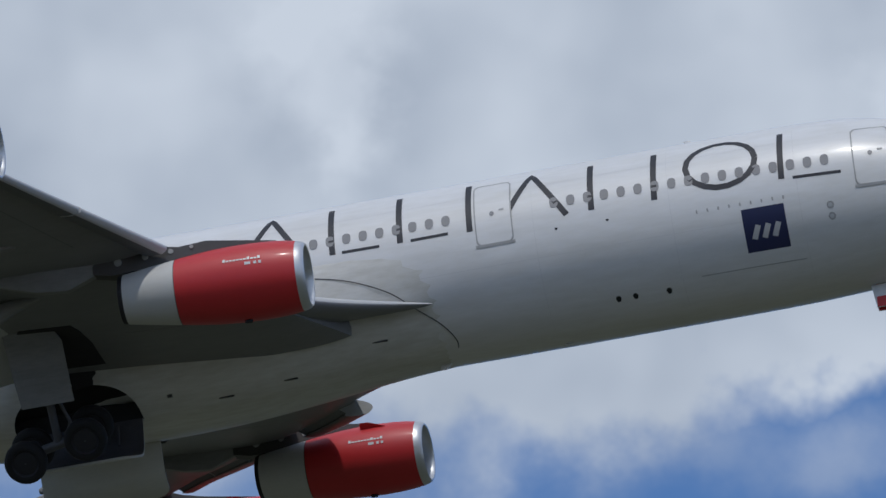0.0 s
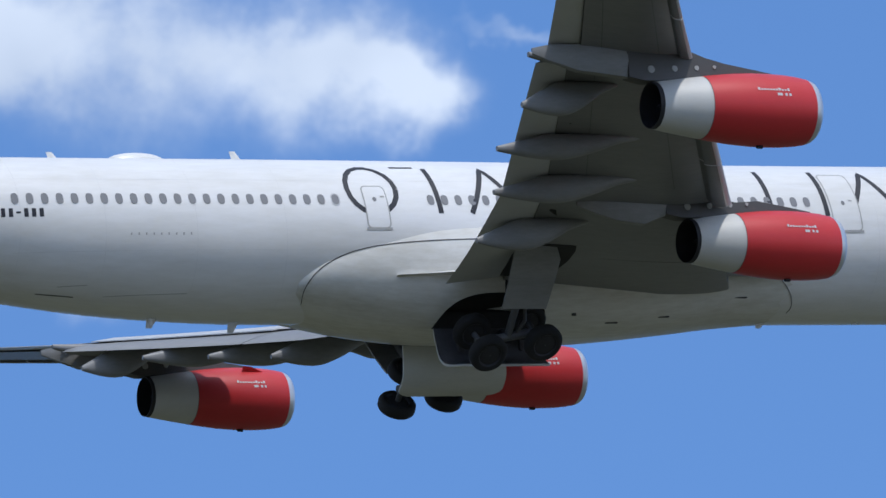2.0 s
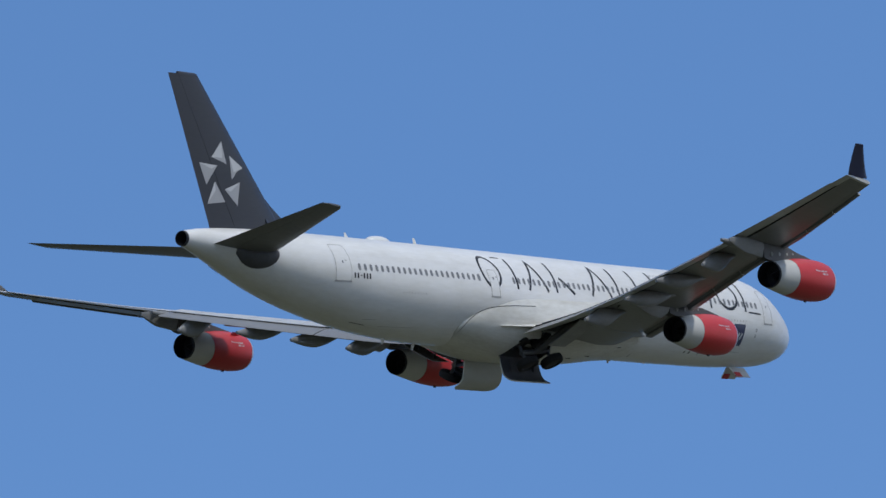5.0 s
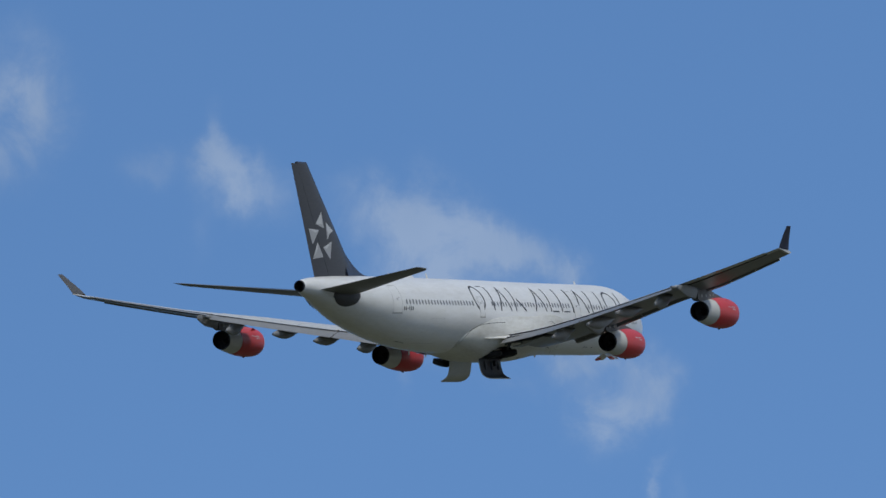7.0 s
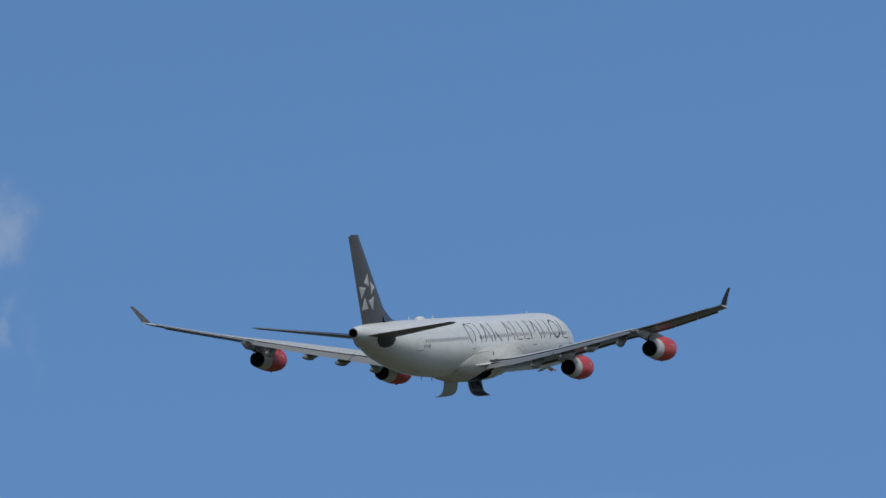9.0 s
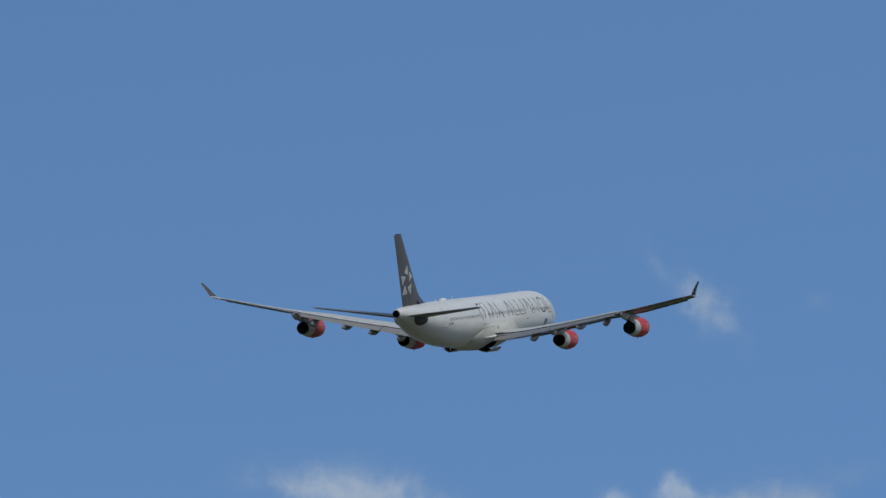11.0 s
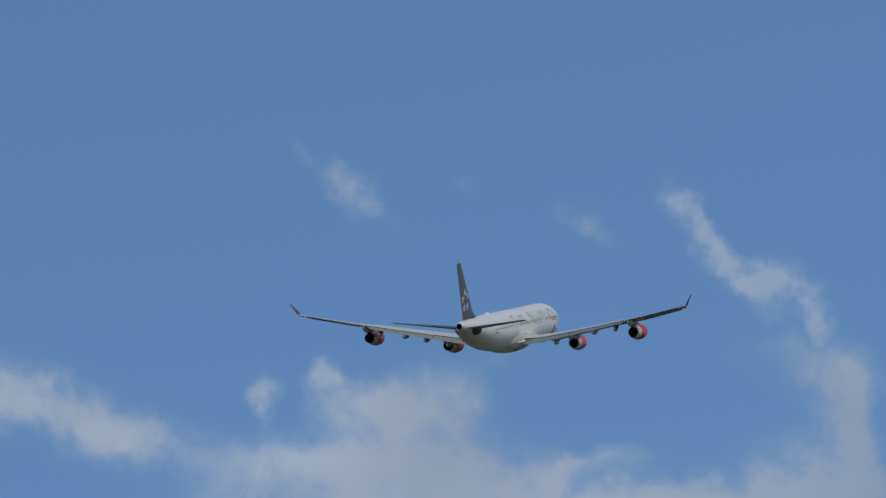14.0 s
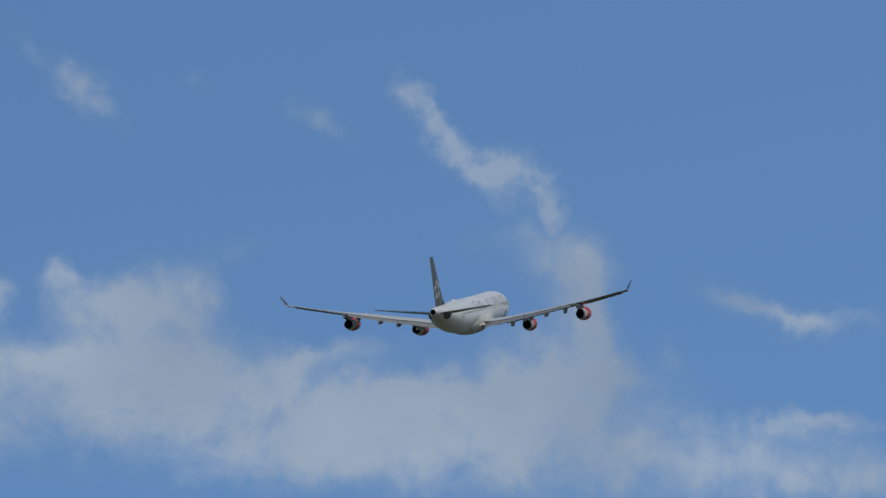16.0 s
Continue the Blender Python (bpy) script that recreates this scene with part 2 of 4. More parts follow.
    high = math_node("MULTIPLY", math_node("SUBTRACT", el, 24.0), 0.1, clamp=True)
    mr = nt.nodes.new("ShaderNodeMapRange")
    mr.interpolation_type = "SMOOTHSTEP"
    mr.inputs["From Min"].default_value, mr.inputs["From Max"].default_value = 0.40, 0.56
    link(far, mr.inputs["Value"])
    rest = math_node("MULTIPLY", mr.outputs[0], math_node("MAXIMUM", ring, high))
    mask = math_node("MAXIMUM", math_node("MAXIMUM", math_node("MAXIMUM", thick, thin), math_node("MAXIMUM", wisp, deck)), rest)

    sky = nt.nodes.new("ShaderNodeTexSky")
    sky.sky_type, sky.sun_disc = "NISHITA", False
    sky.sun_elevation, sky.sun_rotation = radians(SUN_ELEV), radians(90 - SUN_AZ)
    lift = nt.nodes.new("ShaderNodeVectorMath")
    lift.operation = "ADD"
    lift.inputs[1].default_value = (0, 0, 0.33)
    link(vec, lift.inputs[0])
    link(lift.outputs[0], sky.inputs[0])
    sky.altitude, sky.air_density, sky.dust_density, sky.ozone_density = 50, 0.8, 0.1, 3.0
    # cloud tops and greyer thick parts
    shade = nt.nodes.new("ShaderNodeMapRange")
    shade.inputs["From Min"].default_value, shade.inputs["From Max"].default_value = 0.3, 0.72
    link(math_node("ADD", noise_node(26, 3, 0.45)[0], math_node("MULTIPLY", bank(BRIGHT), 0.3)), shade.inputs["Value"])
    tone = nt.nodes.new("ShaderNodeMix")
    tone.data_type = "RGBA"
    tone.inputs[6].default_value, tone.inputs[7].default_value = (2.1, 2.4, 2.85, 1), (3.5, 3.8, 4.2, 1)
    link(shade.outputs[0], tone.inputs[0])
    mix = nt.nodes.new("ShaderNodeMix")
    mix.data_type = "RGBA"
    link(mask, mix.inputs[0])
    sat = nt.nodes.new("ShaderNodeHueSaturation")
    sat.inputs["Saturation"].default_value = 1.12
    link(sky.outputs[0], sat.inputs["Color"])
    link(sat.outputs[0], mix.inputs[6])
    link(tone.outputs[2], mix.inputs[7])
    bg = nt.nodes.new("ShaderNodeBackground")
    bg.inputs["Strength"].default_value = 0.24
    link(mix.outputs[2], bg.inputs["Color"])
    link(bg.outputs[0], out.inputs["Surface"])


build_sky()

# ---- materials -----------------------------------------------------------


def material(name, base, rough=0.5, metal=0.0, coat=0.0, stain=0.12, stain_scale=0.6, streak=True, bump=0.0,
             grime=None, spec=0.5):
    """Painted or metal surface: base colour with broad stains, lengthwise streaks, fine grain and light relief."""
    m = bpy.data.materials.new(name)
    m.use_nodes = True
    nt = m.node_tree
    link = nt.links.new
    b = nt.nodes["Principled BSDF"]
    b.inputs["Roughness"].default_value, b.inputs["Metallic"].default_value = rough, metal
    b.inputs["Coat Weight"].default_value, b.inputs["Coat Roughness"].default_value = coat, 0.12
    b.inputs["Specular IOR Level"].default_value = spec
    co = nt.nodes.new("ShaderNodeTexCoord")
    mp = nt.nodes.new("ShaderNodeMapping")
    mp.inputs["Scale"].default_value = (0.22, 1.0, 1.0) if streak else (1, 1, 1)
    link(co.outputs["Object"], mp.inputs["Vector"])
    n1 = nt.nodes.new("ShaderNodeTexNoise")
    n1.inputs["Scale"].default_value, n1.inputs["Detail"].default_value, n1.inputs["Roughness"].default_value = stain_scale, 5, 0.6
    link(mp.outputs[0], n1.inputs["Vector"])
    n2 = nt.nodes.new("ShaderNodeTexNoise")
    n2.inputs["Scale"].default_value, n2.inputs["Detail"].default_value, n2.inputs["Roughness"].default_value = stain_scale * 9, 6, 0.65
    link(mp.outputs[0], n2.inputs["Vector"])
    add = nt.nodes.new("ShaderNodeMix")
    add.data_type = "FLOAT"
    add.inputs[0].default_value = 0.4
    link(n1.outputs["Fac"], add.inputs[2])
    link(n2.outputs["Fac"], add.inputs[3])
    rng = nt.nodes.new("ShaderNodeMapRange")
    rng.inputs["From Min"].default_value, rng.inputs["From Max"].default_value = 0.38, 0.68
    link(add.outputs[0], rng.inputs["Value"])
    dark = grime or tuple(c * (1 - stain * 2.2) for c in base)
    mix = nt.nodes.new("ShaderNodeMix")
    mix.data_type = "RGBA"
    mix.inputs[6].default_value, mix.inputs[7].default_value = (*base, 1), (*dark, 1)
    sc = nt.nodes.new("ShaderNodeMath")
    sc.operation = "MULTIPLY"
    sc.inputs[1].default_value = min(1.0, stain * 4)
    link(rng.outputs[0], sc.inputs[0])
    link(sc.outputs[0], mix.inputs[0])
    link(mix.outputs[2], b.inputs["Base Color"])
    rr = nt.nodes.new("ShaderNodeMapRange")
    rr.inputs["To Min"].default_value, rr.inputs["To Max"].default_value = max(rough - 0.07, 0.03), min(rough + 0.13, 1)
    link(n2.outputs["Fac"], rr.inputs["Value"])
    link(rr.outputs[0], b.inputs["Roughness"])
    if bump:
        bp = nt.nodes.new("ShaderNodeBump")
        bp.inputs["Strength"].default_value, bp.inputs["Distance"].default_value = bump, 0.02
        link(n1.outputs["Fac"], bp.inputs["Height"])
        link(bp.outputs[0], b.inputs["Normal"])
    return m


WHITE = material("white_gloss_paint", (0.73, 0.73, 0.725), 0.33, coat=0.15, stain=0.15, stain_scale=0.45, bump=0.05, grime=(0.52, 0.51, 0.465))
BELLY = material("white_belly_paint", (0.67, 0.665, 0.63), 0.42, coat=0.05, stain=0.2, stain_scale=0.7, bump=0.05, grime=(0.42, 0.40, 0.34))
# one wing grey in two tones: shade in the undersides, sunlight in the tops
GREY_SHADED = material("shaded_grey_wing_paint", (0.20, 0.203, 0.21), 0.45, coat=0.1, stain=0.12, stain_scale=0.8)
GREY_PALE = material("pale_grey_trim_and_lit_tops", (0.49, 0.495, 0.495), 0.42, coat=0.1, stain=0.10, stain_scale=1.2)
CANOE = material("grey_canoe_paint", (0.245, 0.247, 0.25), 0.45, coat=0.05, stain=0.18, stain_scale=1.4)
GREY_DARK = material("mid_grey_paint_and_cove_shade", (0.12, 0.123, 0.13), 0.45, coat=0.1, stain=0.12, stain_scale=0.8)
PYLON = material("dark_grey_pylon_paint", (0.075, 0.072, 0.07), 0.5, stain=0.15, stain_scale=1.5)
RED = material("red_gloss_paint", (0.53, 0.022, 0.026), 0.45, coat=0.08, stain=0.1, stain_scale=1.4)
SLEEVE = material("silver_grey_paint", (0.56, 0.56, 0.54), 0.52, metal=0.1, stain=0.10, stain_scale=1.5)
METAL = material("polished_metal", (0.66, 0.67, 0.68), 0.38, metal=0.8, stain=0.1, stain_scale=3)
SOOT_AND_SHADE = material("sooty_and_shaded_metal", (0.025, 0.025, 0.03), 0.6, metal=0.3, stain=0.2, stain_scale=4)
CHARCOAL = material("charcoal_blue_paint", (0.016, 0.017, 0.025), 0.42, coat=0.15, stain=0.10, stain_scale=0.8)
NAVY = material("navy_blue_paint", (0.012, 0.018, 0.075), 0.35, coat=0.4, stain=0.08, stain_scale=2)
SILVER = material("silver_paint", (0.52, 0.52, 0.52), 0.4, metal=0.2, stain=0.06, stain_scale=2)
SILVER_DARK = material("shaded_silver_paint", (0.36, 0.36, 0.37), 0.4, metal=0.2, stain=0.06, stain_scale=2)
INK = material("blue_black_paint", (0.012, 0.014, 0.022), 0.55, coat=0.0, stain=0.08, stain_scale=3)
GLASS = material("dark_window_glass", (0.19, 0.193, 0.203), 0.42, stain=0.1, stain_scale=5, spec=0.5)
LINE = material("grey_seam", (0.37, 0.37, 0.36), 0.6, stain=0.15, stain_scale=4)
SKIN_LINE = material("faint_skin_seam", (0.62, 0.62, 0.61), 0.5, stain=0.08, stain_scale=3)
SEAM = material("dark_seam", (0.07, 0.07, 0.07), 0.7, stain=0.15, stain_scale=4)
TYRE = material("black_rubber", (0.008, 0.008, 0.009), 0.8, stain=0.15, stain_scale=6, streak=False)
STRUT = material("grey_gear_paint", (0.11, 0.112, 0.118), 0.45, metal=0.3, stain=0.15, stain_scale=5, streak=False)
# near black: the shade inside recesses is put into this colour
BAY_SHADE = material("bay_and_slot_shade", (0.022, 0.022, 0.024), 0.8, stain=0.2, stain_scale=2, streak=False)
SHADE_AND_SEAL = material("dark_grey_shade_and_seal", (0.06, 0.06, 0.066), 0.6, stain=0.2, stain_scale=2, streak=False)
PRIMER = material("off_white_primer", (0.50, 0.50, 0.46), 0.5, stain=0.12, stain_scale=2)
GRASS = material("mown_grass", (0.054, 0.06, 0.031), 0.9, stain=0.22, stain_scale=0.05, streak=False, grime=(0.07, 0.063, 0.042))

# ---- mesh helpers ----------------------------------------------------------


def part(name, bm, mat, parent=None, label="", sharp=38):
    """Link a bmesh as one mesh object under a thing or a part."""
    bmesh.ops.recalc_face_normals(bm, faces=bm.faces)
    me = bpy.data.meshes.new(name)
    bm.to_mesh(me)
    bm.free()
    for m in (mat if isinstance(mat, (list, tuple)) else [mat]):
        me.materials.append(m)
    me.shade_smooth()
    me.set_sharp_from_angle(angle=radians(sharp))
    ob = new(name, me)
    if parent:
        ob.parent = parent
    if label:
        tagged(ob, label)
    return ob


def curve_at(table, x):
    """Smooth value through (x, v...) rows that fall in x."""
    n = len(table)
    i = 0
    while i < n - 2 and x < table[i + 1][0]:
        i += 1
    a, b = table[i], table[i + 1]
    p, q = table[max(i - 1, 0)], table[min(i + 2, n - 1)]
    h = b[0] - a[0]
    s = (x - a[0]) / h
    out = []
    for k in range(1, len(a)):
        ma = (b[k] - p[k]) / (b[0] - p[0]) * h
        mb = (q[k] - a[k]) / (q[0] - a[0]) * h
        out.append((2 * s**3 - 3 * s * s + 1) * a[k] + (s**3 - 2 * s * s + s) * ma + (3 * s * s - 2 * s**3) * b[k] + (s**3 - s * s) * mb)
    return out


def lerp_at(table, x):
    for a, b in zip(table, table[1:]):
        if a[0] <= x <= b[0]:
            s = (x - a[0]) / (b[0] - a[0])
            return [u + (v - u) * s for u, v in zip(a[1:], b[1:])]
    return list(table[0][1:] if x < table[0][0] else table[-1][1:])


def spans(a, b, n):
    return [a + (b - a) * k / n for k in range(n + 1)]


def loft(rings, closed=True, caps=(True, True), skip=None):
    """Faces between rings of points; skip(i, j) leaves a face out."""
    bm = bmesh.new()
    vs = [[bm.verts.new(p) for p in r] for r in rings]
    n = len(rings[0])
    for i in range(len(rings) - 1):
        for j in range(n if closed else n - 1):
            if skip and skip(i, j):
                continue
            k = (j + 1) % n
            bm.faces.new((vs[i][j], vs[i][k], vs[i + 1][k], vs[i + 1][j]))
    if closed and caps[0]:
        bm.faces.new(vs[0])
    if closed and caps[1]:
        bm.faces.new(list(reversed(vs[-1])))
    return bm


def revolve(profile, segs=48, origin=(0, 0, 0), squash=1.0):
    """Turn (x, r) rows about the x axis."""
    rings = []
    for x, r in profile:
        rings.append([(origin[0] + x, origin[1] + r * math.cos(2 * math.pi * k / segs),
                       origin[2] + squash * r * math.sin(2 * math.pi * k / segs)) for k in range(segs)])
    return loft(rings, caps=(False, False))


def box(bm, lo, hi, bevel=0.0):
    r = bmesh.ops.create_cube(bm, size=1.0)
    for v in r["verts"]:
        v.co = Vector([(lo[k] + hi[k]) / 2 + v.co[k] * (hi[k] - lo[k]) for k in range(3)])
    if bevel:
        es = list({e for v in r["verts"] for e in v.link_edges})
        bmesh.ops.bevel(bm, geom=es, offset=bevel, segments=2, affect="EDGES")
    return bm


def rod(bm, a, b, r0, r1=None, segs=12):
    a, b = Vector(a), Vector(b)
    d = b - a
    m = Matrix.Translation((a + b) / 2) @ d.to_track_quat("Z", "Y").to_matrix().to_4x4()
    bmesh.ops.create_cone(bm, cap_ends=True, segments=segs, radius1=r0, radius2=r0 if r1 is None else r1, depth=d.length, matrix=m)
    return bm


# ---- the airliner -------------------------------------------------------------
# body axes: x to the nose, y to the port side, z up; the origin on the cabin's axis
airliner = tagged(new("airliner"), "white four-engined airliner with red engines and charcoal fin, climbing", "airliner")

# x, top, bottom, half width
HULL = [(31.0, -0.95, -1.08, 0.05), (30.86, -0.55, -1.42, 0.42), (30.4, -0.05, -1.85, 0.95), (29.5, 0.62, -2.28, 1.55),
        (28.2, 1.42, -2.58, 2.05), (26.7, 2.13, -2.74, 2.42), (24.8, 2.58, -2.81, 2.68), (22.8, 2.72, -2.90, 2.79),
        (20.5, 2.74, -2.93, 2.82), (10.0, 2.74, -2.93, 2.82), (0.0, 2.79, -2.86, 2.82), (-9.0, 2.82, -2.82, 2.82),
        (-12.0, 2.82, -2.70, 2.81), (-15.0, 2.82, -2.45, 2.76), (-18.0, 2.82, -2.03, 2.65), (-21.0, 2.81, -1.47, 2.44),
        (-24.0, 2.78, -0.74, 2.05), (-26.0, 2.74, -0.12, 1.68), (-28.0, 2.66, 0.55, 1.22), (-30.0, 2.52, 1.18, 0.72),
        (-31.1, 2.36, 1.50, 0.43)]


def hull_at(x):
    top, bot, w = curve_at(HULL, x)
    return (top + bot) / 2, max((top - bot) / 2, 0.03), max(w, 0.03)


def hull_point(x, z, side=-1, lift=0.0):
    """Point of the skin at station x and height z, and the outward normal."""
    zc, h, w = hull_at(x)
    s = max(-0.999, min(0.999, (z - zc) / h))
    a = math.asin(s)
    n = Vector((0, side * math.cos(a) / w, s / h)).normalized()
    return Vector((x, side * w * math.cos(a), z)) + n * lift, n


def build_fuselage():
    xs = [30.98, 30.95, 30.86, 30.68, 30.4, 30.1] + [29.8 - 0.39 * k for k in range(19)]
    xs += [22.8 - 0.95 * k for k in range(1, 34)]
    xs += [xs[-1] - (xs[-1] + 31.1) * k / 40 for k in range(1, 41)]
    rings = []
    for x in xs:
        zc, h, w = hull_at(x)
        rings.append([(x, w * math.cos(2 * math.pi * k / 96), zc + h * math.sin(2 * math.pi * k / 96)) for k in range(96)])
    return part("fuselage", loft(rings, caps=(True, False)), WHITE, airliner, "glossy white painted fuselage with grey cabin windows")


fuselage = build_fuselage()


def ribbon(points, width, side=-1, lift=0.007, closed=False):
    """A painted stroke on the skin: rows of (x, z) with its width, following the round of the hull."""
    dense = []
    pts = points + [points[0]] if closed else points
    for (x0, z0), (x1, z1) in zip(pts, pts[1:]):
        n = max(1, int(math.hypot(x1 - x0, z1 - z0) / 0.12))
        dense += [(x0 + (x1 - x0) * k / n, z0 + (z1 - z0) * k / n) for k in range(n)]
    dense.append(pts[-1])
    bm = bmesh.new()
    last = None
    for i, (x, z) in enumerate(dense):
        p, n = hull_point(x, z, side, lift)
        xa, za = dense[max(i - 1, 0)]
        xb, zb = dense[min(i + 1, len(dense) - 1)]
        d = hull_point(xb, zb, side)[0] - hull_point(xa, za, side)[0]
        t = n.cross(d).normalized() * width / 2
        a, b = bm.verts.new(p + t), bm.verts.new(p - t)
        if last:
            bm.faces.new((last[0], last[1], b, a))
        last = (a, b)
    return bm


def skin_panel(x0, x1, z0, z1, side=-1, lift=0.008, nx=4, nz=8, corner=0.0):
    """A plate that follows the skin, with rounded corners."""
    bm = bmesh.new()
    grid = []
    for i in range(nx + 1):
        col = []
        for j in range(nz + 1):
            u, v = i / nx, j / nz
            x, z = x0 + (x1 - x0) * u, z0 + (z1 - z0) * v
            if corner:
                ex = min(x - x0, x1 - x)
                if ex < corner:
                    cut = corner - math.sqrt(max(corner**2 - (corner - ex) ** 2, 0))
                    z = max(z0 + cut, min(z1 - cut, z))
            col.append(bm.verts.new(hull_point(x, z, side, lift)[0]))
        grid.append(col)
    for i in range(nx):
        for j in range(nz):
            bm.faces.new((grid[i][j], grid[i + 1][j], grid[i + 1][j + 1], grid[i][j + 1]))
    bmesh.ops.remove_doubles(bm, verts=bm.verts, dist=0.002)
    return bm


# cabin windows
def build_windows():
    segs = 16
    bm = bmesh.new()
    rim = []
    for k in range(segs):
        a = 2 * math.pi * k / segs
        c, s = math.cos(a), math.sin(a)
        rim.append((0.135 * math.copysign(abs(c) ** 0.75, c), 0, 0.20 * math.copysign(abs(s) ** 0.75, s)))
    bm.faces.new([bm.verts.new(p) for p in rim])
    pane_mesh = part("window", bm, GLASS, fuselage)
    bm = bmesh.new()
    outer = [bm.verts.new((p[0] * 1.28, 0.0, p[2] * 1.2)) for p in rim]
    inner = [bm.verts.new((p[0], -0.006, p[2])) for p in rim]
    for k in range(segs):
        bm.faces.new((outer[k], outer[(k + 1) % segs], inner[(k + 1) % segs], inner[k]))
    part("window_frame", bm, GREY_PALE, pane_mesh)
    xs = [-6.62 - 0.533 * k for k in range(23)] + [-3.0 + 0.5305 * k for k in range(29)] + [15.3 + 0.5333 * k for k in range(17)]
    first = True
    for side in (-1, 1):
        for x in xs:
            z = 0.80 if x < 14 else 0.80 - 0.2 * ((x - 14) / 10)
            p, n = hull_point(x, z, side, 0.006)
            ax = Vector((1, 0, 0))
            m = Matrix.Identity(4)
            rows = Matrix((ax, -n, n.cross(ax) if n.cross(ax).z > 0 else ax.cross(n))).transposed()
            m = Matrix.Translation(p) @ rows.to_4x4()
            if first:
                pane_mesh.matrix_basis = m
                first = False
                continue
            a = new("window", pane_mesh.data)
            a.parent, a.matrix_basis = fuselage, m


build_windows()


def build_door(x0, x1, z0, z1, side, label, light=True):
    part("door", skin_panel(x0, x1, z0, z1, side, 0.010, 8, 10, 0.16), WHITE, fuselage, label)
    pts = []
    c = 0.16
    for a in range(0, 91, 18):
        pts.append((x1 - c + c * math.cos(radians(a)), z1 - c + c * math.sin(radians(a))))
    for a in range(90, 181, 18):
        pts.append((x0 + c + c * math.cos(radians(a)), z1 - c + c * math.sin(radians(a))))
    for a in range(180, 271, 18):
        pts.append((x0 + c + c * math.cos(radians(a)), z0 + c + c * math.sin(radians(a))))
    for a in range(270, 361, 18):
        pts.append((x1 - c + c * math.cos(radians(a)), z0 + c + c * math.sin(radians(a))))
    bm = ribbon(pts, 0.042, side, 0.014, True)
    lower = ribbon([(x0 - 0.05, z0 - 0.03), (x1 + 0.05, z0 - 0.03)], 0.09, side, 0.016)
    me = bpy.data.meshes.new("tmp")
    lower.to_mesh(me)
    lower.free()
    bm.from_mesh(me)
    bpy.data.meshes.remove(me)
    part("door_frame", bm, LINE, fuselage)
    xm = (x0 + x1) / 2
    part("door_window", skin_panel(xm - 0.10, xm + 0.04, z0 + 0.95, z0 + 1.12, side, 0.018, 3, 3, 0.05), GLASS, fuselage)
    part("door_handle", skin_panel(xm + 0.2, xm + 0.36, z0 + 1.1, z0 + 1.16, side, 0.018, 2, 2), LINE, fuselage)


for sd in (-1, 1):
    build_door(12.78, 13.93, -0.27, 1.98, sd, "white cabin door with grey outline")
    build_door(24.72, 25.85, -0.42, 1.62, sd, "white forward cabin door with grey outline")
    build_door(-5.54, -4.68, -0.22, 1.32, sd, "small white emergency exit with grey outline")
    build_door(-20.45, -19.1, -0.02, 2.0, sd, "white rear cabin door with grey outline")


def arc(cx, cz, rx, rz, a0, a1, n=18):
    return [(cx + rx * math.cos(radians(a0 + (a1 - a0) * k / n)), cz + rz * math.sin(radians(a0 + (a1 - a0) * k / n))) for k in range(n + 1)]


def build_marks():
    """The big dark strokes along the cabin, as plain bars, carets and rings."""
    w = 0.19
    lo, hi = 0.30, 2.13
    strokes = [
        arc(-5.15, 1.22, 0.92, 0.92, 0, 360),                       # ring
        [(-2.75, hi), (-2.69, lo)],                                   # upright bar
        [(-1.5, lo), (-0.58, 2.12), (0.5, lo)],                       # caret
        [(1.42, hi), (1.42, lo)], [(2.0, 1.2), (3.3, lo)],            # upright and slanted bar
        [(5.2, lo), (6.25, 2.15), (7.3, lo)],                         # caret
        [(8.18, hi), (8.2, lo)],
        [(10.37, hi), (10.37, lo)],
        [(12.6, hi), (12.59, 0.26)],
        [(13.58, 0.27), (14.61, 2.08), (15.67, 0.26)],                # caret
        [(16.5, 2.05), (16.46, 0.26)], [(18.52, 2.03), (18.45, 0.22)],
        arc(20.6, 1.12, 1.1, 0.86, 0, 360),                          # ring
        [(22.52, 1.95), (22.45, 0.18)],
    ]
    feet = [[(8.5, 0.33), (9.7, 0.32)], [(10.7, 0.32), (11.9, 0.33)], [(22.8, 0.16), (24.3, 0.11)],
            [(-4.0, 2.17), (-3.1, 2.17)]]
    for s in strokes:
        part("livery_stroke", ribbon(s, w), INK, fuselage)
    for s in feet:
        part("livery_bar", ribbon(s, 0.10), INK, fuselage)
    # registration, as plain bars
    for k in range(6):
        if k == 2:
            part("registration_bar", ribbon([(-18.88 + 0.27 * k, 0.32), (-18.72 + 0.27 * k, 0.32)], 0.06), INK, fuselage)
        else:
            part("registration_bar", ribbon([(-18.8 + 0.27 * k, 0.17), (-18.8 + 0.27 * k, 0.46)], 0.15), INK, fuselage)
    # square navy emblem with pale slanted bars
    sq = part("emblem_panel", skin_panel(21.06, 22.4, -1.84, -0.6, -1, 0.009, 6, 10), NAVY, fuselage, "square navy panel with pale slanted bars")
    for x in (21.38, 21.7, 22.02):
        part("emblem_bar", ribbon([(x - 0.04, -1.5), (x + 0.14, -1.12)], 0.17, -1, 0.014), SILVER, sq)


build_marks()


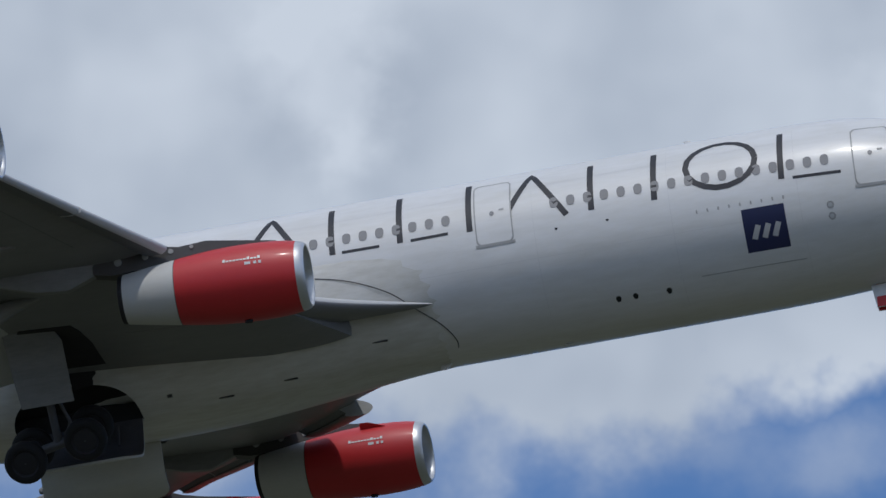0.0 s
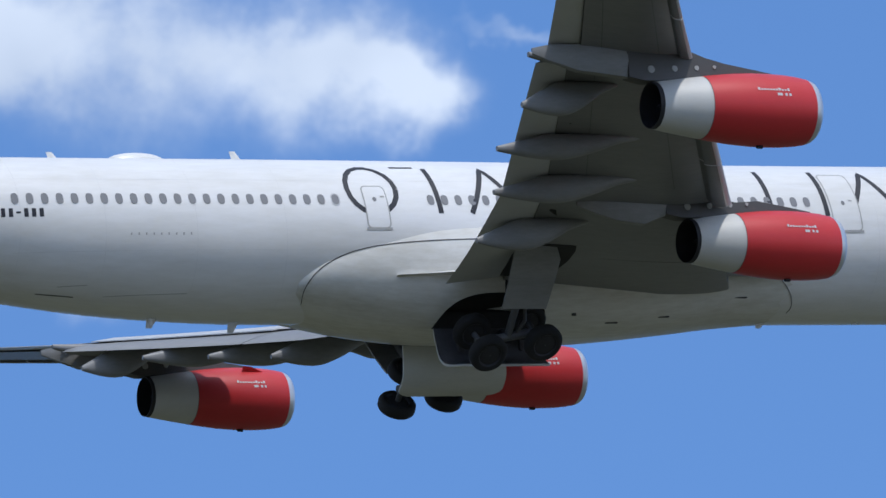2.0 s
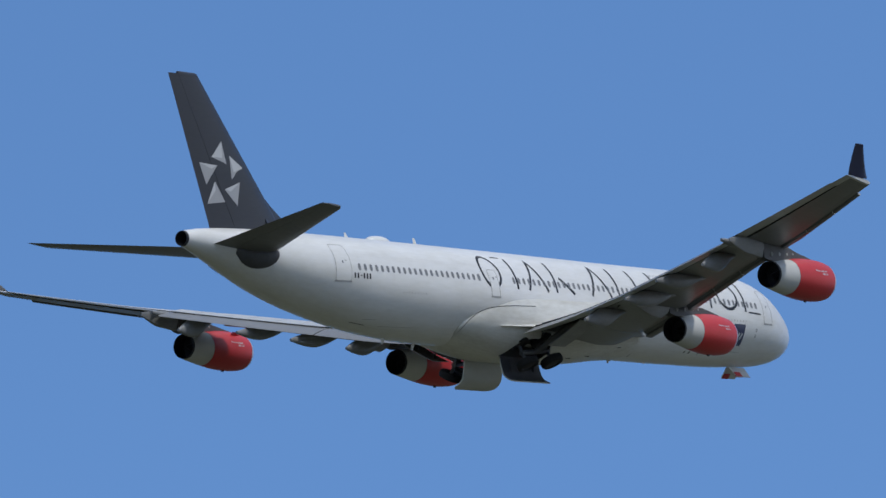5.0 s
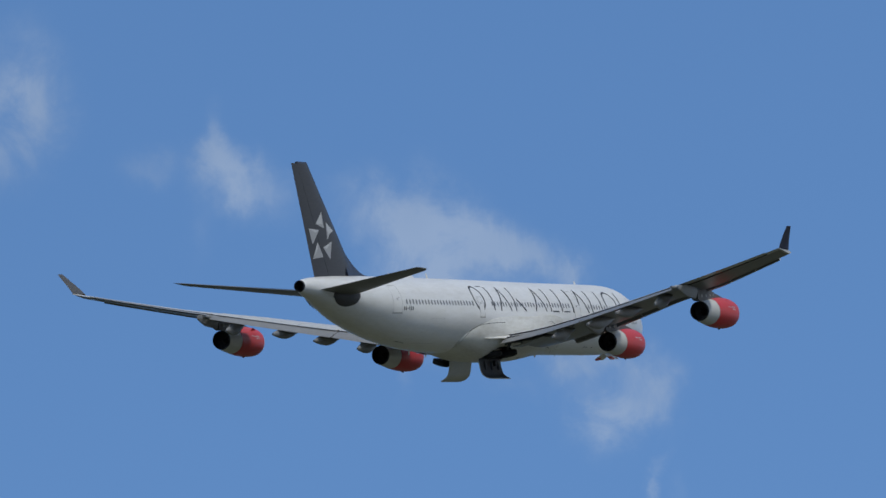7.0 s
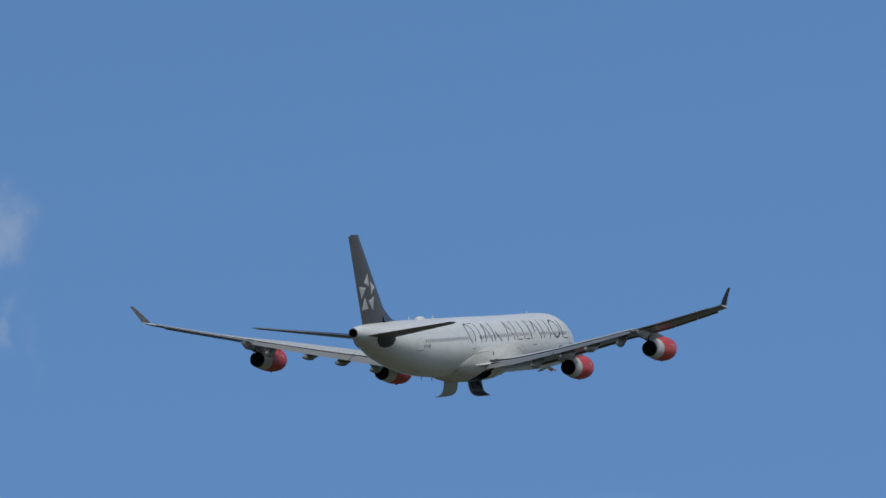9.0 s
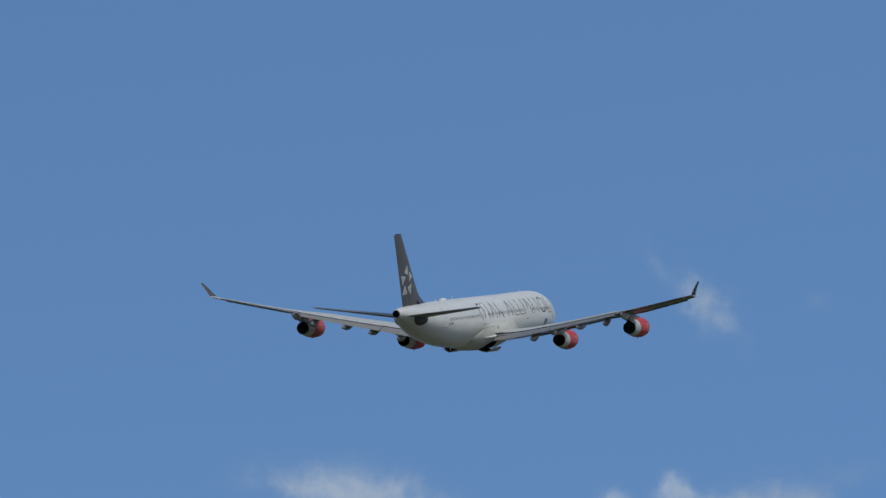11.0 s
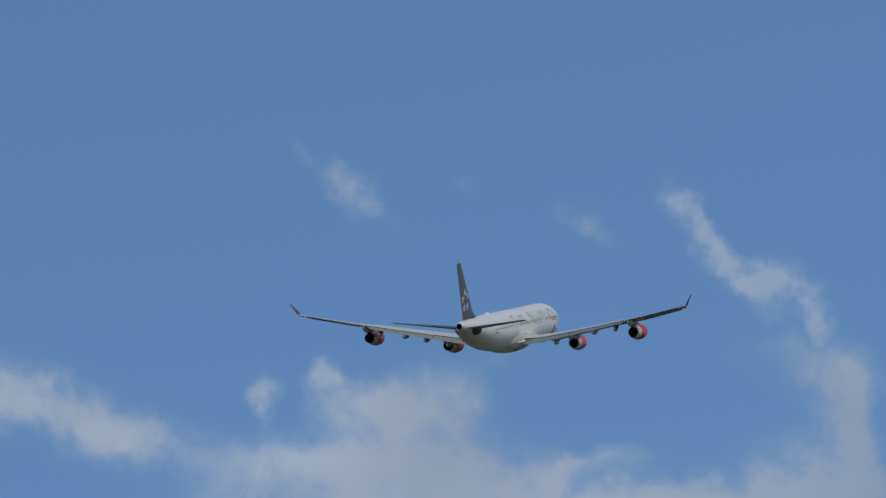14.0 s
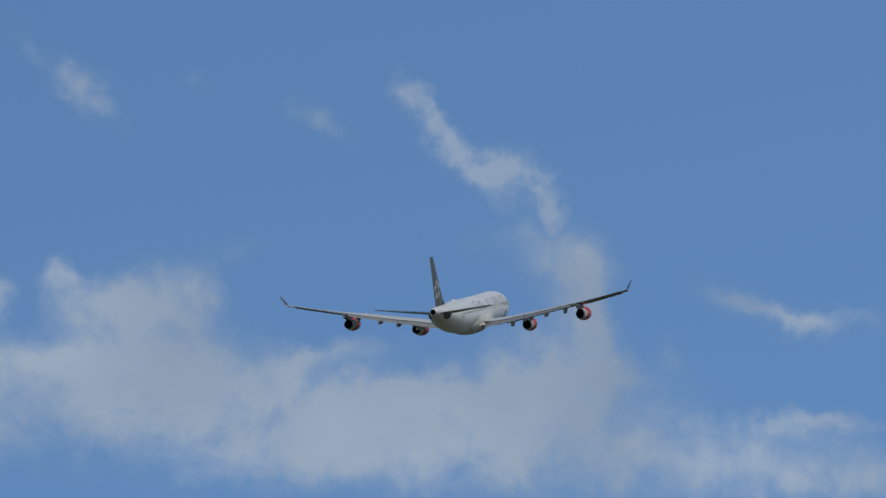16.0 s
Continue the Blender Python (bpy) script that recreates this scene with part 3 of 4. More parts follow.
def build_skin_details():
    # vents and lights low on the hull
    for x, z, r in ((16.8, -2.38, 0.09), (17.34, -2.38, 0.09), (18.4, -2.39, 0.09), (15.29, -0.15, 0.05), (16.91, -0.16, 0.05)):
        part("vent", skin_panel(x - r, x + r, z - r * 0.75, z + r * 0.75, -1, 0.01, 6, 6, r * 0.9), SOOT_AND_SHADE, fuselage)
    for z in (-0.88, -1.21):
        part("port_cover", skin_panel(23.70, 23.94, z - 0.11, z + 0.11, -1, 0.009, 6, 6, 0.11), LINE, fuselage)
        part("static_port", skin_panel(23.75, 23.89, z - 0.06, z + 0.06, -1, 0.013, 6, 6, 0.06), GREY_PALE, fuselage)
    # cargo doors, thin seams
    for x0, x1, z0, z1 in ((19.5, 22.8, -2.2, -0.45), (-14.9, -12.0, -2.2, -0.75), (-16.6, -15.6, -1.9, -1.1)):
        part("cargo_door", skin_panel(x0, x1, z0, z1, -1, 0.003, 8, 10, 0.12), WHITE, fuselage)
        part("cargo_seam", ribbon([(x0, z0), (x1, z0)], 0.03, -1, 0.006), LINE, fuselage)
    for k in range(9):
        part("hinge", ribbon([(19.7 + 0.34 * k, -0.47), (19.7 + 0.34 * k, -0.36)], 0.05, -1, 0.01), LINE, fuselage)
        part("hinge", ribbon([(-14.3 + 0.27 * k, -0.46), (-14.3 + 0.27 * k, -0.38)], 0.05, -1, 0.01), LINE, fuselage)
    part("drain_slot", ribbon([(-17.2, -2.02), (-15.9, -2.16)], 0.06, -1, 0.01), SEAM, fuselage)
    # skin joints round the hull
    for x in (22.9, 18.9, 14.6, -8.6, -11.9, -15.2, -18.2, -22.2, -25.1):
        zc, h, wd = hull_at(x)
        ring = [(x, zc + h * math.sin(radians(a))) for a in range(-70, 71, 7)]
        part("skin_joint", ribbon(ring, 0.014, -1, 0.004), SKIN_LINE, fuselage)
    for z in (1.55, -0.95):
        part("skin_joint", ribbon([(23.0 - 0.6 * k, z) for k in range(70)], 0.012, -1, 0.004), SKIN_LINE, fuselage)
    # aerials
    rings = []
    for k in range(13):
        u = -1 + 2 * k / 12
        s = math.sqrt(max(1 - u * u, 0.0)) ** 0.8 + 0.02
        rings.append([(-12.65 + 1.1 * u, 0.42 * s * math.cos(a * math.pi / 10), 2.72 + 0.38 * s * math.sin(a * math.pi / 10)) for a in range(20)])
    part("satellite_dome", loft(rings), WHITE, airliner, "low white dome on the cabin roof")
    for x, z, h, d in ((-8.8, 2.78, 0.42, 1), (-15.6, 2.78, 0.34, 1), (19.6, 2.70, 0.3, 1), (11.0, -2.84, 0.28, -1),
                       (-9.6, -2.76, 0.42, -1), (-12.6, -2.6, 0.4, -1), (15.0, -2.8, 0.2, -1)):
        bm = bmesh.new()
        base = [(x + 0.22, 0.03), (x, 0.045), (x - 0.22, 0.0), (x, -0.045)]
        top = [(x - 0.08 * 1.0, 0.012), (x - 0.18, 0.018), (x - 0.3, 0.0), (x - 0.18, -0.018)]
        lo = [bm.verts.new((a, b, z)) for a, b in base]
        hi = [bm.verts.new((a, b, z + d * h)) for a, b in top]
        for k in range(4):
            bm.faces.new((lo[k], lo[(k + 1) % 4], hi[(k + 1) % 4], hi[k]))
        bm.faces.new(hi)
        part("blade_aerial", bm, WHITE if d > 0 else SLEEVE, airliner)
    part("tail_exhaust", revolve([(-30.95, 0.425), (-31.25, 0.40), (-31.24, 0.36), (-30.3, 0.30), (-30.3, 0.01)], 28, (0, 0, 1.93)), SOOT_AND_SHADE, airliner, "dark exhaust of the tail cone")


build_skin_details()

# belly fairing with its open wheel bays: x, middle height, half width, half height, roundness
FAIR = [(11.75, -0.1, 2.79, 2.80, 1.0), (10.3, -0.28, 2.815, 2.70, 1.0), (9.0, -0.43, 2.85, 2.64, 0.97), (7.3, -0.67, 2.90, 2.57, 0.93), (4.0, -1.05, 2.97, 2.45, 0.88),
        (0.5, -1.12, 2.98, 2.42, 0.86), (-3.0, -1.1, 2.90, 2.38, 0.88), (-5.4, -1.2, 2.72, 2.0, 0.92), (-6.8, -1.4, 2.56, 1.5, 0.95), (-7.6, -1.65, 2.33, 1.05, 0.95), (-8.0, -1.9, 2.08, 0.6, 0.95)]
BAY_X = (-2.75, 1.35)


def bay_arch(x):
    """Height of the bay's arched upper edge."""
    u = abs((x - (BAY_X[0] + BAY_X[1]) / 2) / ((BAY_X[1] - BAY_X[0]) / 2))
    return -3.36 + 0.92 * math.sqrt(max(0.0, 1 - min(u, 1.0) ** 2.6))


def fairing_ring(x, n=72):
    zc, w, h, p = curve_at(FAIR, x)
    out = []
    # shares of the quarter below the widest point at which bay edge and keel edge lie
    edge = math.asin(min(0.999, max(0.05, (zc - bay_arch(x)) / h) ** (1 / p)))
    keel = math.acos((1.15 / w) ** (1 / p))
    knots = [(0, 0), (6, min(edge, keel - 0.03)), (14, keel), (18, math.pi / 2)]
    for k in range(n):
        a = 2 * math.pi * k / n
        if n == 72 and k >= 36:
            q = k - 36 if k <= 54 else 72 - k
            a = lerp_at(knots, q)[0]
            a = math.pi + a if k <= 54 else 2 * math.pi - a
        c, s = math.cos(a), math.sin(a)
        out.append((x, w * math.copysign(abs(c) ** p, c), zc + h * math.copysign(abs(s) ** p, s)))
    return out


def outer_ribbon(points, width, side=-1):
    """A seam that lies on whichever is outermost, hull or fairing."""
    bm = bmesh.new()
    last = None
    dense = []
    pts = [points[0]] + list(points) + [points[-1]]
    for a, b, c, d in zip(pts, pts[1:], pts[2:], pts[3:]):
        for k in range(8):
            u = k / 8
            dense.append(tuple(0.5 * (2 * b[i] + (c[i] - a[i]) * u + (2 * a[i] - 5 * b[i] + 4 * c[i] - d[i]) * u * u + (3 * b[i] - a[i] - 3 * c[i] + d[i]) * u**3) for i in (0, 1)))
    for i, (x, z) in enumerate(dense):
        p, n = hull_point(x, z, side, 0.012)
        zc, w, h, r = curve_at(FAIR, x)
        u = 1 - abs((z - zc) / h) ** (2 / r)
        if u > 0:
            p.y = min(p.y, -w * u ** (r / 2) - 0.015)
        a, b = dense[max(i - 1, 0)], dense[min(i + 1, len(dense) - 1)]
        d = Vector((b[0] - a[0], 0, b[1] - a[1])).normalized()
        t = Vector((-d.z, 0, d.x)) * width / 2
        v = bm.verts.new(p + t), bm.verts.new(p - t)
        if last:
            bm.faces.new((last[0], last[1], v[1], v[0]))
        last = v
    return bm


def build_fairing():
    xs = [11.75 - 0.15 * k for k in range(8)] + [10.7 - 0.55 * k for k in range(1, 18)]
    xs = [x for x in xs if x > BAY_X[1] + 0.1] + [(BAY_X[0] + BAY_X[1]) / 2 + (BAY_X[1] - BAY_X[0]) / 2 * math.cos(math.pi * k / 24) for k in range(25)]
    xs += [-3.2 - 0.3 * k for k in range(12)] + [-6.8 - 0.12 * k for k in range(1, 11)]
    rings = [fairing_ring(x) for x in xs]

    def open_bay(i, j):
        x = (xs[i] + xs[i + 1]) / 2
        return BAY_X[0] < x < BAY_X[1] and (42 <= j < 50 or 58 <= j < 66)
    f = part("belly_fairing", loft(rings, skip=open_bay), BELLY, airliner, "off-white belly fairing with open wheel bays", 50)
    for s in (-1, 1):
        rows = []
        for x in spans(BAY_X[0] - 0.12, BAY_X[1] + 0.12, 8):
            row = [(x, s * 1.1, -3.36), (x, s * 1.1, -2.74)]
            for k in range(7):
                z = -2.74 + 0.24 * k
                row.append((x, s * math.sqrt(2.87**2 - z * z), z))
            rows.append(row)
        bm = loft(rows, closed=False, caps=(False, False))
        for x in (BAY_X[0] - 0.12, BAY_X[1] + 0.12):
            bm.faces.new([bm.verts.new((x, s * y, z)) for y, z in ((1.1, -3.33), (1.4, -3.2), (1.9, -2.9), (2.25, -2.55), (2.3, -1.7), (1.4, -2.5), (1.1, -2.72))])
        # lining coloured near black to deepen the bay's shade
        part("wheel_bay", bm, BAY_SHADE, f, "wheel bay lining, near black for shade")
        # near-black strip on the fairing's side, painted as shade in the leg's slot
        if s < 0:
            part("leg_slot_shade", outer_ribbon([(-0.1, -2.5), (-0.13, -2.25), (-0.15, -2.0), (-0.18, -1.75)], 0.85), BAY_SHADE, f)
    # joint line between fairing and hull
    front = [(7.57, -0.41), (8.62, -0.68), (9.77, -1.2), (10.54, -1.78), (11.2, -2.25), (11.52, -2.62), (11.5, -2.79)]
    rear = [(-1.2, -0.62), (-3.0, -0.66), (-4.6, -0.75), (-5.7, -0.9), (-6.5, -1.12), (-7.15, -1.43), (-7.6, -1.8), (-7.8, -2.2), (-7.65, -2.55)]
    for row in (front, rear):
        part("fairing_joint", outer_ribbon(row, 0.036), SEAM, f)
    for x, z, wd, hh in ((2.4, -3.05, 0.16, 0.14), (4.1, -3.25, 0.5, 0.05), (6.2, -3.05, 0.45, 0.05), (9.2, -2.45, 0.5, 0.05)):
        bm = bmesh.new()
        ring = [q for q in fairing_ring(x, 720) if q[1] < 0 and q[2] < -1.9]
        q = min(ring, key=lambda r: abs(r[2] - z))
        box(bm, (x - wd / 2, q[1] - 0.012, z - hh / 2), (x + wd / 2, q[1] + 0.06, z + hh / 2), 0.01)
        part("fairing_slot", bm, SEAM, f)
    return f


build_fairing()

# ---- wings ---------------------------------------------------------------


def airfoil(n=22, tc=0.12, x0=0.0, x1=1.0):
    """Upper row back to front, then lower row front to back, of a cambered section."""
    def thick(x):
        return 5 * tc * (0.2969 * math.sqrt(x) - 0.1260 * x - 0.3516 * x * x + 0.2843 * x**3 - 0.1036 * x**4)

    def camber(x):
        return 0.018 * (1 - (2 * x - 1) ** 2) * (0.6 + 0.8 * x)
    xs = [x0 + (x1 - x0) * (1 - math.cos(math.pi * k / n)) / 2 for k in range(n + 1)]
    up = [(x, camber(x) + thick(x)) for x in reversed(xs)]
    dn = [(x, camber(x) - thick(x)) for x in xs[1:] if x > 0 or x0 > 0]
    return up + dn


def wing_z(y):
    return -2.68 + 0.1667 * y + 0.00125 * y * y + 0.5 * max(0.0, 1 - y / 7.0) ** 1.5


def lead(y):
    return 4.0 - 0.636 * (y - 10.0)


TRAIL = [(0.0, -2.5), (3.2, -3.0), (5.7, -3.45), (10.4, -4.35), (16.0, -6.25), (19.3, -7.35), (19.7, -7.2), (28.3, -10.5), (29.5, -10.9)]


def trail(y):
    return lerp_at(TRAIL, y)[0]


def thickness(y):
    return lerp_at([(0, 0.10), (9.4, 0.102), (19.4, 0.098), (29, 0.09)], y)[0]


def wash(y, fr):
    """Washout: the leading edge of the outer wing is twisted down about the trailing edge."""
    return -0.30 * (1 - fr) * max(0.0, min(1.0, (y - 17.0) / 5.0))


def wing_section(y, side, f0, f1, tc, n=20):
    """Section points between chord shares f0 and f1."""
    c = lead(y) - trail(y)
    out = []
    for x, z in airfoil(n, tc, f0, f1):
        dx, dz = (x - f0) * c, z * c
        out.append((lead(y) - f0 * c - dx, side * y, wing_z(y) + dz + wash(y, x)))
    return out


def solo_section(y, side, f0, f1, tc, drop, back=0.0, down=0.0, n=12):
    """A flap or aileron: a section of its own between two chord shares."""
    c = lead(y) - trail(y)
    l = (f1 - f0) * c
    ca, sa = math.cos(radians(drop)), math.sin(radians(drop))
    out = []
    for x, z in airfoil(n, tc, 0.0, 1.0):
        dx, dz = x * l, z * l
        out.append((lead(y) - f0 * c - dx * ca + dz * sa - back, side * y, wing_z(y) + dz * ca - dx * sa - down + wash(y, f0 + x * (f1 - f0))))
    return out


def paint_light(ob, per, aft=None):
    """Sunlight painted as paler upper faces; near-black shade on the blunt rear face."""
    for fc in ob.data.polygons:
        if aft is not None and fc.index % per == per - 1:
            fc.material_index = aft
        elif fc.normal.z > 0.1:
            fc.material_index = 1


def build_wing(side):
    ys = spans(2.4, 19.6, 20)
    rings = [wing_section(y, side, 0.03, 0.80, thickness(y)) for y in ys]
    wing = part("wing", loft(rings), [GREY_SHADED, GREY_PALE, BAY_SHADE], airliner, "grey painted swept wing with flaps and slats out")
    paint_light(wing, len(rings[0]), 2)
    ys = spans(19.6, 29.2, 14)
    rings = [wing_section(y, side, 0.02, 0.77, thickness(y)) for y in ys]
    paint_light(part("outer_wing", loft(rings), [GREY_SHADED, GREY_PALE, BAY_SHADE], wing), len(rings[0]), 2)
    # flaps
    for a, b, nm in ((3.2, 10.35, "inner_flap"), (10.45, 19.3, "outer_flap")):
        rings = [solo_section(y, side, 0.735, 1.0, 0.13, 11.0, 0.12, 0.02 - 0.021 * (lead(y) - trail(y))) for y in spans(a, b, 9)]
        paint_light(part(nm, loft(rings), [GREY_SHADED, GREY_PALE], wing, "grey flap, sunlight painted above, lowered behind the wing"), len(rings[0]))
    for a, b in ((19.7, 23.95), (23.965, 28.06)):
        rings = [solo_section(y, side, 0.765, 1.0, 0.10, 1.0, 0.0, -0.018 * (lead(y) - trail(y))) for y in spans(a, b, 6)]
        paint_light(part("aileron", loft(rings), [GREY_SHADED, GREY_PALE], wing), len(rings[0]))
    # tip block behind the ailerons
    rings = [wing_section(y, side, 0.02, 1.0, 0.085) for y in spans(28.05, 29.36, 4)]
    part("wing_tip", loft(rings), GREY_PALE, wing)
    # spoiler panels on the upper side
    for k in range(6):
        a, b = 10.6 + 1.42 * k, 10.6 + 1.42 * k + 1.36
        bm = bmesh.new()
        g = []
        for y in (a, b):
            c = lead(y) - trail(y)
            g.append([bm.verts.new((lead(y) - fr * c, side * y, wing_z(y) + zz * c)) for fr, zz in ((0.66, 0.062), (0.83, 0.036), (0.83, 0.030), (0.66, 0.05))])
        for j in range(4):
            bm.faces.new((g[0][j], g[0][(j + 1) % 4], g[1][(j + 1) % 4], g[1][j]))
        bm.faces.new(g[0])
        bm.faces.new(g[1])
        part("spoiler", bm, GREY_PALE, wing)
    # slats, moved forward and down with a slot behind
    for a, b in ((5.35, 8.6), (10.1, 13.0), (13.06, 15.9), (15.96, 18.7), (20.1, 22.9), (22.96, 25.6), (25.66, 28.2)):
        rings = []
        for y in spans(a, b, 4):
            c = lead(y) - trail(y)
            shell = []
            sec = airfoil(18, thickness(y), 0.0, 0.17)
            for x, z in sec:
                shell.append((lead(y) - x * c + 0.05 * c * 0.9 + (0.0 if y > 20 else 0.12), side * y, wing_z(y) + z * c - 0.035 * c - 0.05 + wash(y, x)))
            # hollow back: lower rear pulled forward
            m = len(sec) // 2
            for q in range(m + 4, len(shell)):
                u = (q - m - 3) / (len(shell) - m - 3)
                x, yy, z = shell[q]
                shell[q] = (x + u * 0.09 * c, yy, z + u * 0.035 * c)
            rings.append(shell)
        sl = part("slat", loft(rings), [GREY_PALE, GREY_DARK], wing, "pale grey slat moved out ahead of the wing, shade painted in its hollow")
        # hollow rear faces darker: shade of the slot painted on
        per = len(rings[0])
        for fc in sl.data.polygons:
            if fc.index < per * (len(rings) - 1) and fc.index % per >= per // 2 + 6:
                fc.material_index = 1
    # closed near-black block under the wing beside the leg, shade of the wheel well
    rings = []
    for y in (3.3, 4.0, 5.0, 5.9, 6.35):
        c = lead(y) - trail(y)
        x0, x1 = (-1.95, 0.75) if y < 5.5 else (-1.6 + (y - 5.5) * 0.4, 0.75 - (y - 5.5) * 0.4)

        def under(x):
            fr = (lead(y) - x) / c
            row = airfoil(60, thickness(y), 0.02, 0.98)
            return min(row[len(row) // 2:], key=lambda q: abs(q[0] - fr))[1] * c + wing_z(y) - 0.02
        rings.append([(x0, side * y, under(x0)), (x1, side * y, under(x1)), (x1, side * y, under(x1) + 0.2), (x0, side * y, under(x0) + 0.2)])
    part("wheel_well_shade", loft(rings), BAY_SHADE, wing, "near-black block under the wing for wheel well shade")
    # underside seams and access covers
    for fr in (0.2, 0.62):
        bm = bmesh.new()
        last = None
        for y in spans(11.0, 28.5, 20):
            c = lead(y) - trail(y)
            z = [q for q in airfoil(40, thickness(y), 0.02, 0.99) if q[1] < 0.02]
            zz = min(z, key=lambda q: abs(q[0] - fr) + (0 if q[1] < 0 else 1))[1] * c + wing_z(y) - 0.006 + wash(y, fr)
            v = bm.verts.new((lead(y) - fr * c + 0.015, side * y, zz)), bm.verts.new((lead(y) - fr * c - 0.015, side * y, zz))
            if last:
                bm.faces.new((last[0], last[1], v[1], v[0]))
            last = v
        part("wing_seam", bm, GREY_DARK, wing)
    # winglet
    rings = []
    for k in range(7):
        u = k / 6
        y, z = 29.33 + 0.95 * u**1.15, wing_z(29.33) - 0.03 + 1.6 * u
        c = 2.05 - 1.2 * u
        xf = -8.6 - 1.85 * u
        ang = math.atan2(1.62, 1.25)
        ring = []
        for x, t in airfoil(10, 0.09):
            ring.append((xf - x * c, side * (y - t * c * math.sin(ang)), z + t * c * math.cos(ang)))
        rings.append(ring)
    wl = part("winglet", loft(rings), [NAVY, PYLON], wing, "winglet, navy outside and grey inside")
    for fc in wl.data.polygons:
        if fc.normal.y * side < -0.25:
            fc.material_index = 1
    # canoe fairings below the flaps: tip x, y, z, length
    for tx, ty, tz, ln in ((-7.75, 19.45, 0.97, 4.3), (-7.35, 17.9, -0.23, 3.6), (-6.5, 14.35, -0.69, 5.6), (-5.25, 11.45, -1.36, 5.8), (-4.35, 8.2, -2.14, 4.4)):
        rings = []
        n = 16
        roof = wing_z(ty) - 0.12
        for k in range(n + 1):
            u = k / n
            w = 0.31 * min(1.0, 0.22 + 2.4 * u) * math.sqrt(max(0.0, 1 - u**3)) + 0.012
            keel = tz - 0.27 * math.sin(math.pi * min(1, u / 0.8)) + (roof - 0.05 - tz) * max(0.0, (u - 0.4) / 0.6) ** 1.25
            crown = min(roof + 0.05, tz + 0.17 + (roof - tz) * min(1.0, u / 0.42)) if roof > tz else tz + 0.17
            crown = max(crown, keel + 0.15)
            zm, h = (keel + crown) / 2, (crown - keel) / 2
            x = tx + ln * u
            ring = []
            for q in range(20):
                c, sn = math.cos(2 * math.pi * q / 20), math.sin(2 * math.pi * q / 20)
                ring.append((x, side * ty + w * math.copysign(abs(c) ** 0.7, c), zm + h * sn))
            rings.append(ring)
        part("flap_track_fairing", loft(rings), CANOE, wing, "grey canoe-shaped flap track fairing")
        # near-black block on the wing's skin beside the track, painted slot shade
        if ty < 19:
            y0, c = ty + 0.32, lead(ty) - trail(ty)
            low = [q for q in airfoil(40, thickness(ty), 0.02, 0.98) if q[1] < 0.03]
            rings = []
            for fr in (0.66, 0.70, 0.75):
                z = min(low, key=lambda q: abs(q[0] - fr))[1] * c + wing_z(y0 + 0.25) - 0.03
                x, hw = lead(y0) - fr * c, 0.10 + 0.9 * (fr - 0.62)
                rings.append([(x, side * y0, z), (x, side * (y0 + 2.2 * hw), z + 0.07), (x, side * (y0 + 2.2 * hw), z + 0.3), (x, side * y0, z + 0.3)])
            part("track_slot_shade", loft(rings), BAY_SHADE, wing)
    # white root fillet that runs out behind the wing
    rings = []
    for k in range(11):
        u = k / 10
        x = 1.5 - 6.1 * u
        yo = 3.9 - 1.05 * u
        t = 0.34 * (1 - u) ** 0.8 + 0.02
        zc = wing_z(3.2) + 0.12 - 0.05 * u
        rings.append([(x, side * 2.0, zc + t), (x, side * (2.0 + (yo - 2.0) * 0.7), zc + t * 0.8), (x, side * yo, zc), (x, side * 2.2, zc - 0.05)])
    part("root_fillet", loft(rings), WHITE, wing, "white fillet behind the wing root")
    # leading edge glove: the section stretched forward towards the hull, drawn out to a thin point
    rings = []
    for k in range(17):
        u = k / 16
        y = 2.55 + 2.85 * u
        xf = lead(y) + 2.3 * (1 - u) ** 1.8 + 0.06
        c = xf - trail(y)
        slim = (0.30 + 0.72 * u**0.55) * thickness(y) * (lead(y) - trail(y)) / c
        rings.append([(xf - q[0] * c, side * y, wing_z(y) + 0.22 * (1 - u) + q[1] * c) for q in airfoil(20, slim, 0.0, 0.5)])
    paint_light(part("root_cuff", loft(rings), [GREY_SHADED, GREY_PALE], wing, "grey leading edge glove at the wing root"), len(rings[0]))
    return wing


wings = {s: build_wing(s) for s in (-1, 1)}

# ---- engines ------------------------------------------------------------------


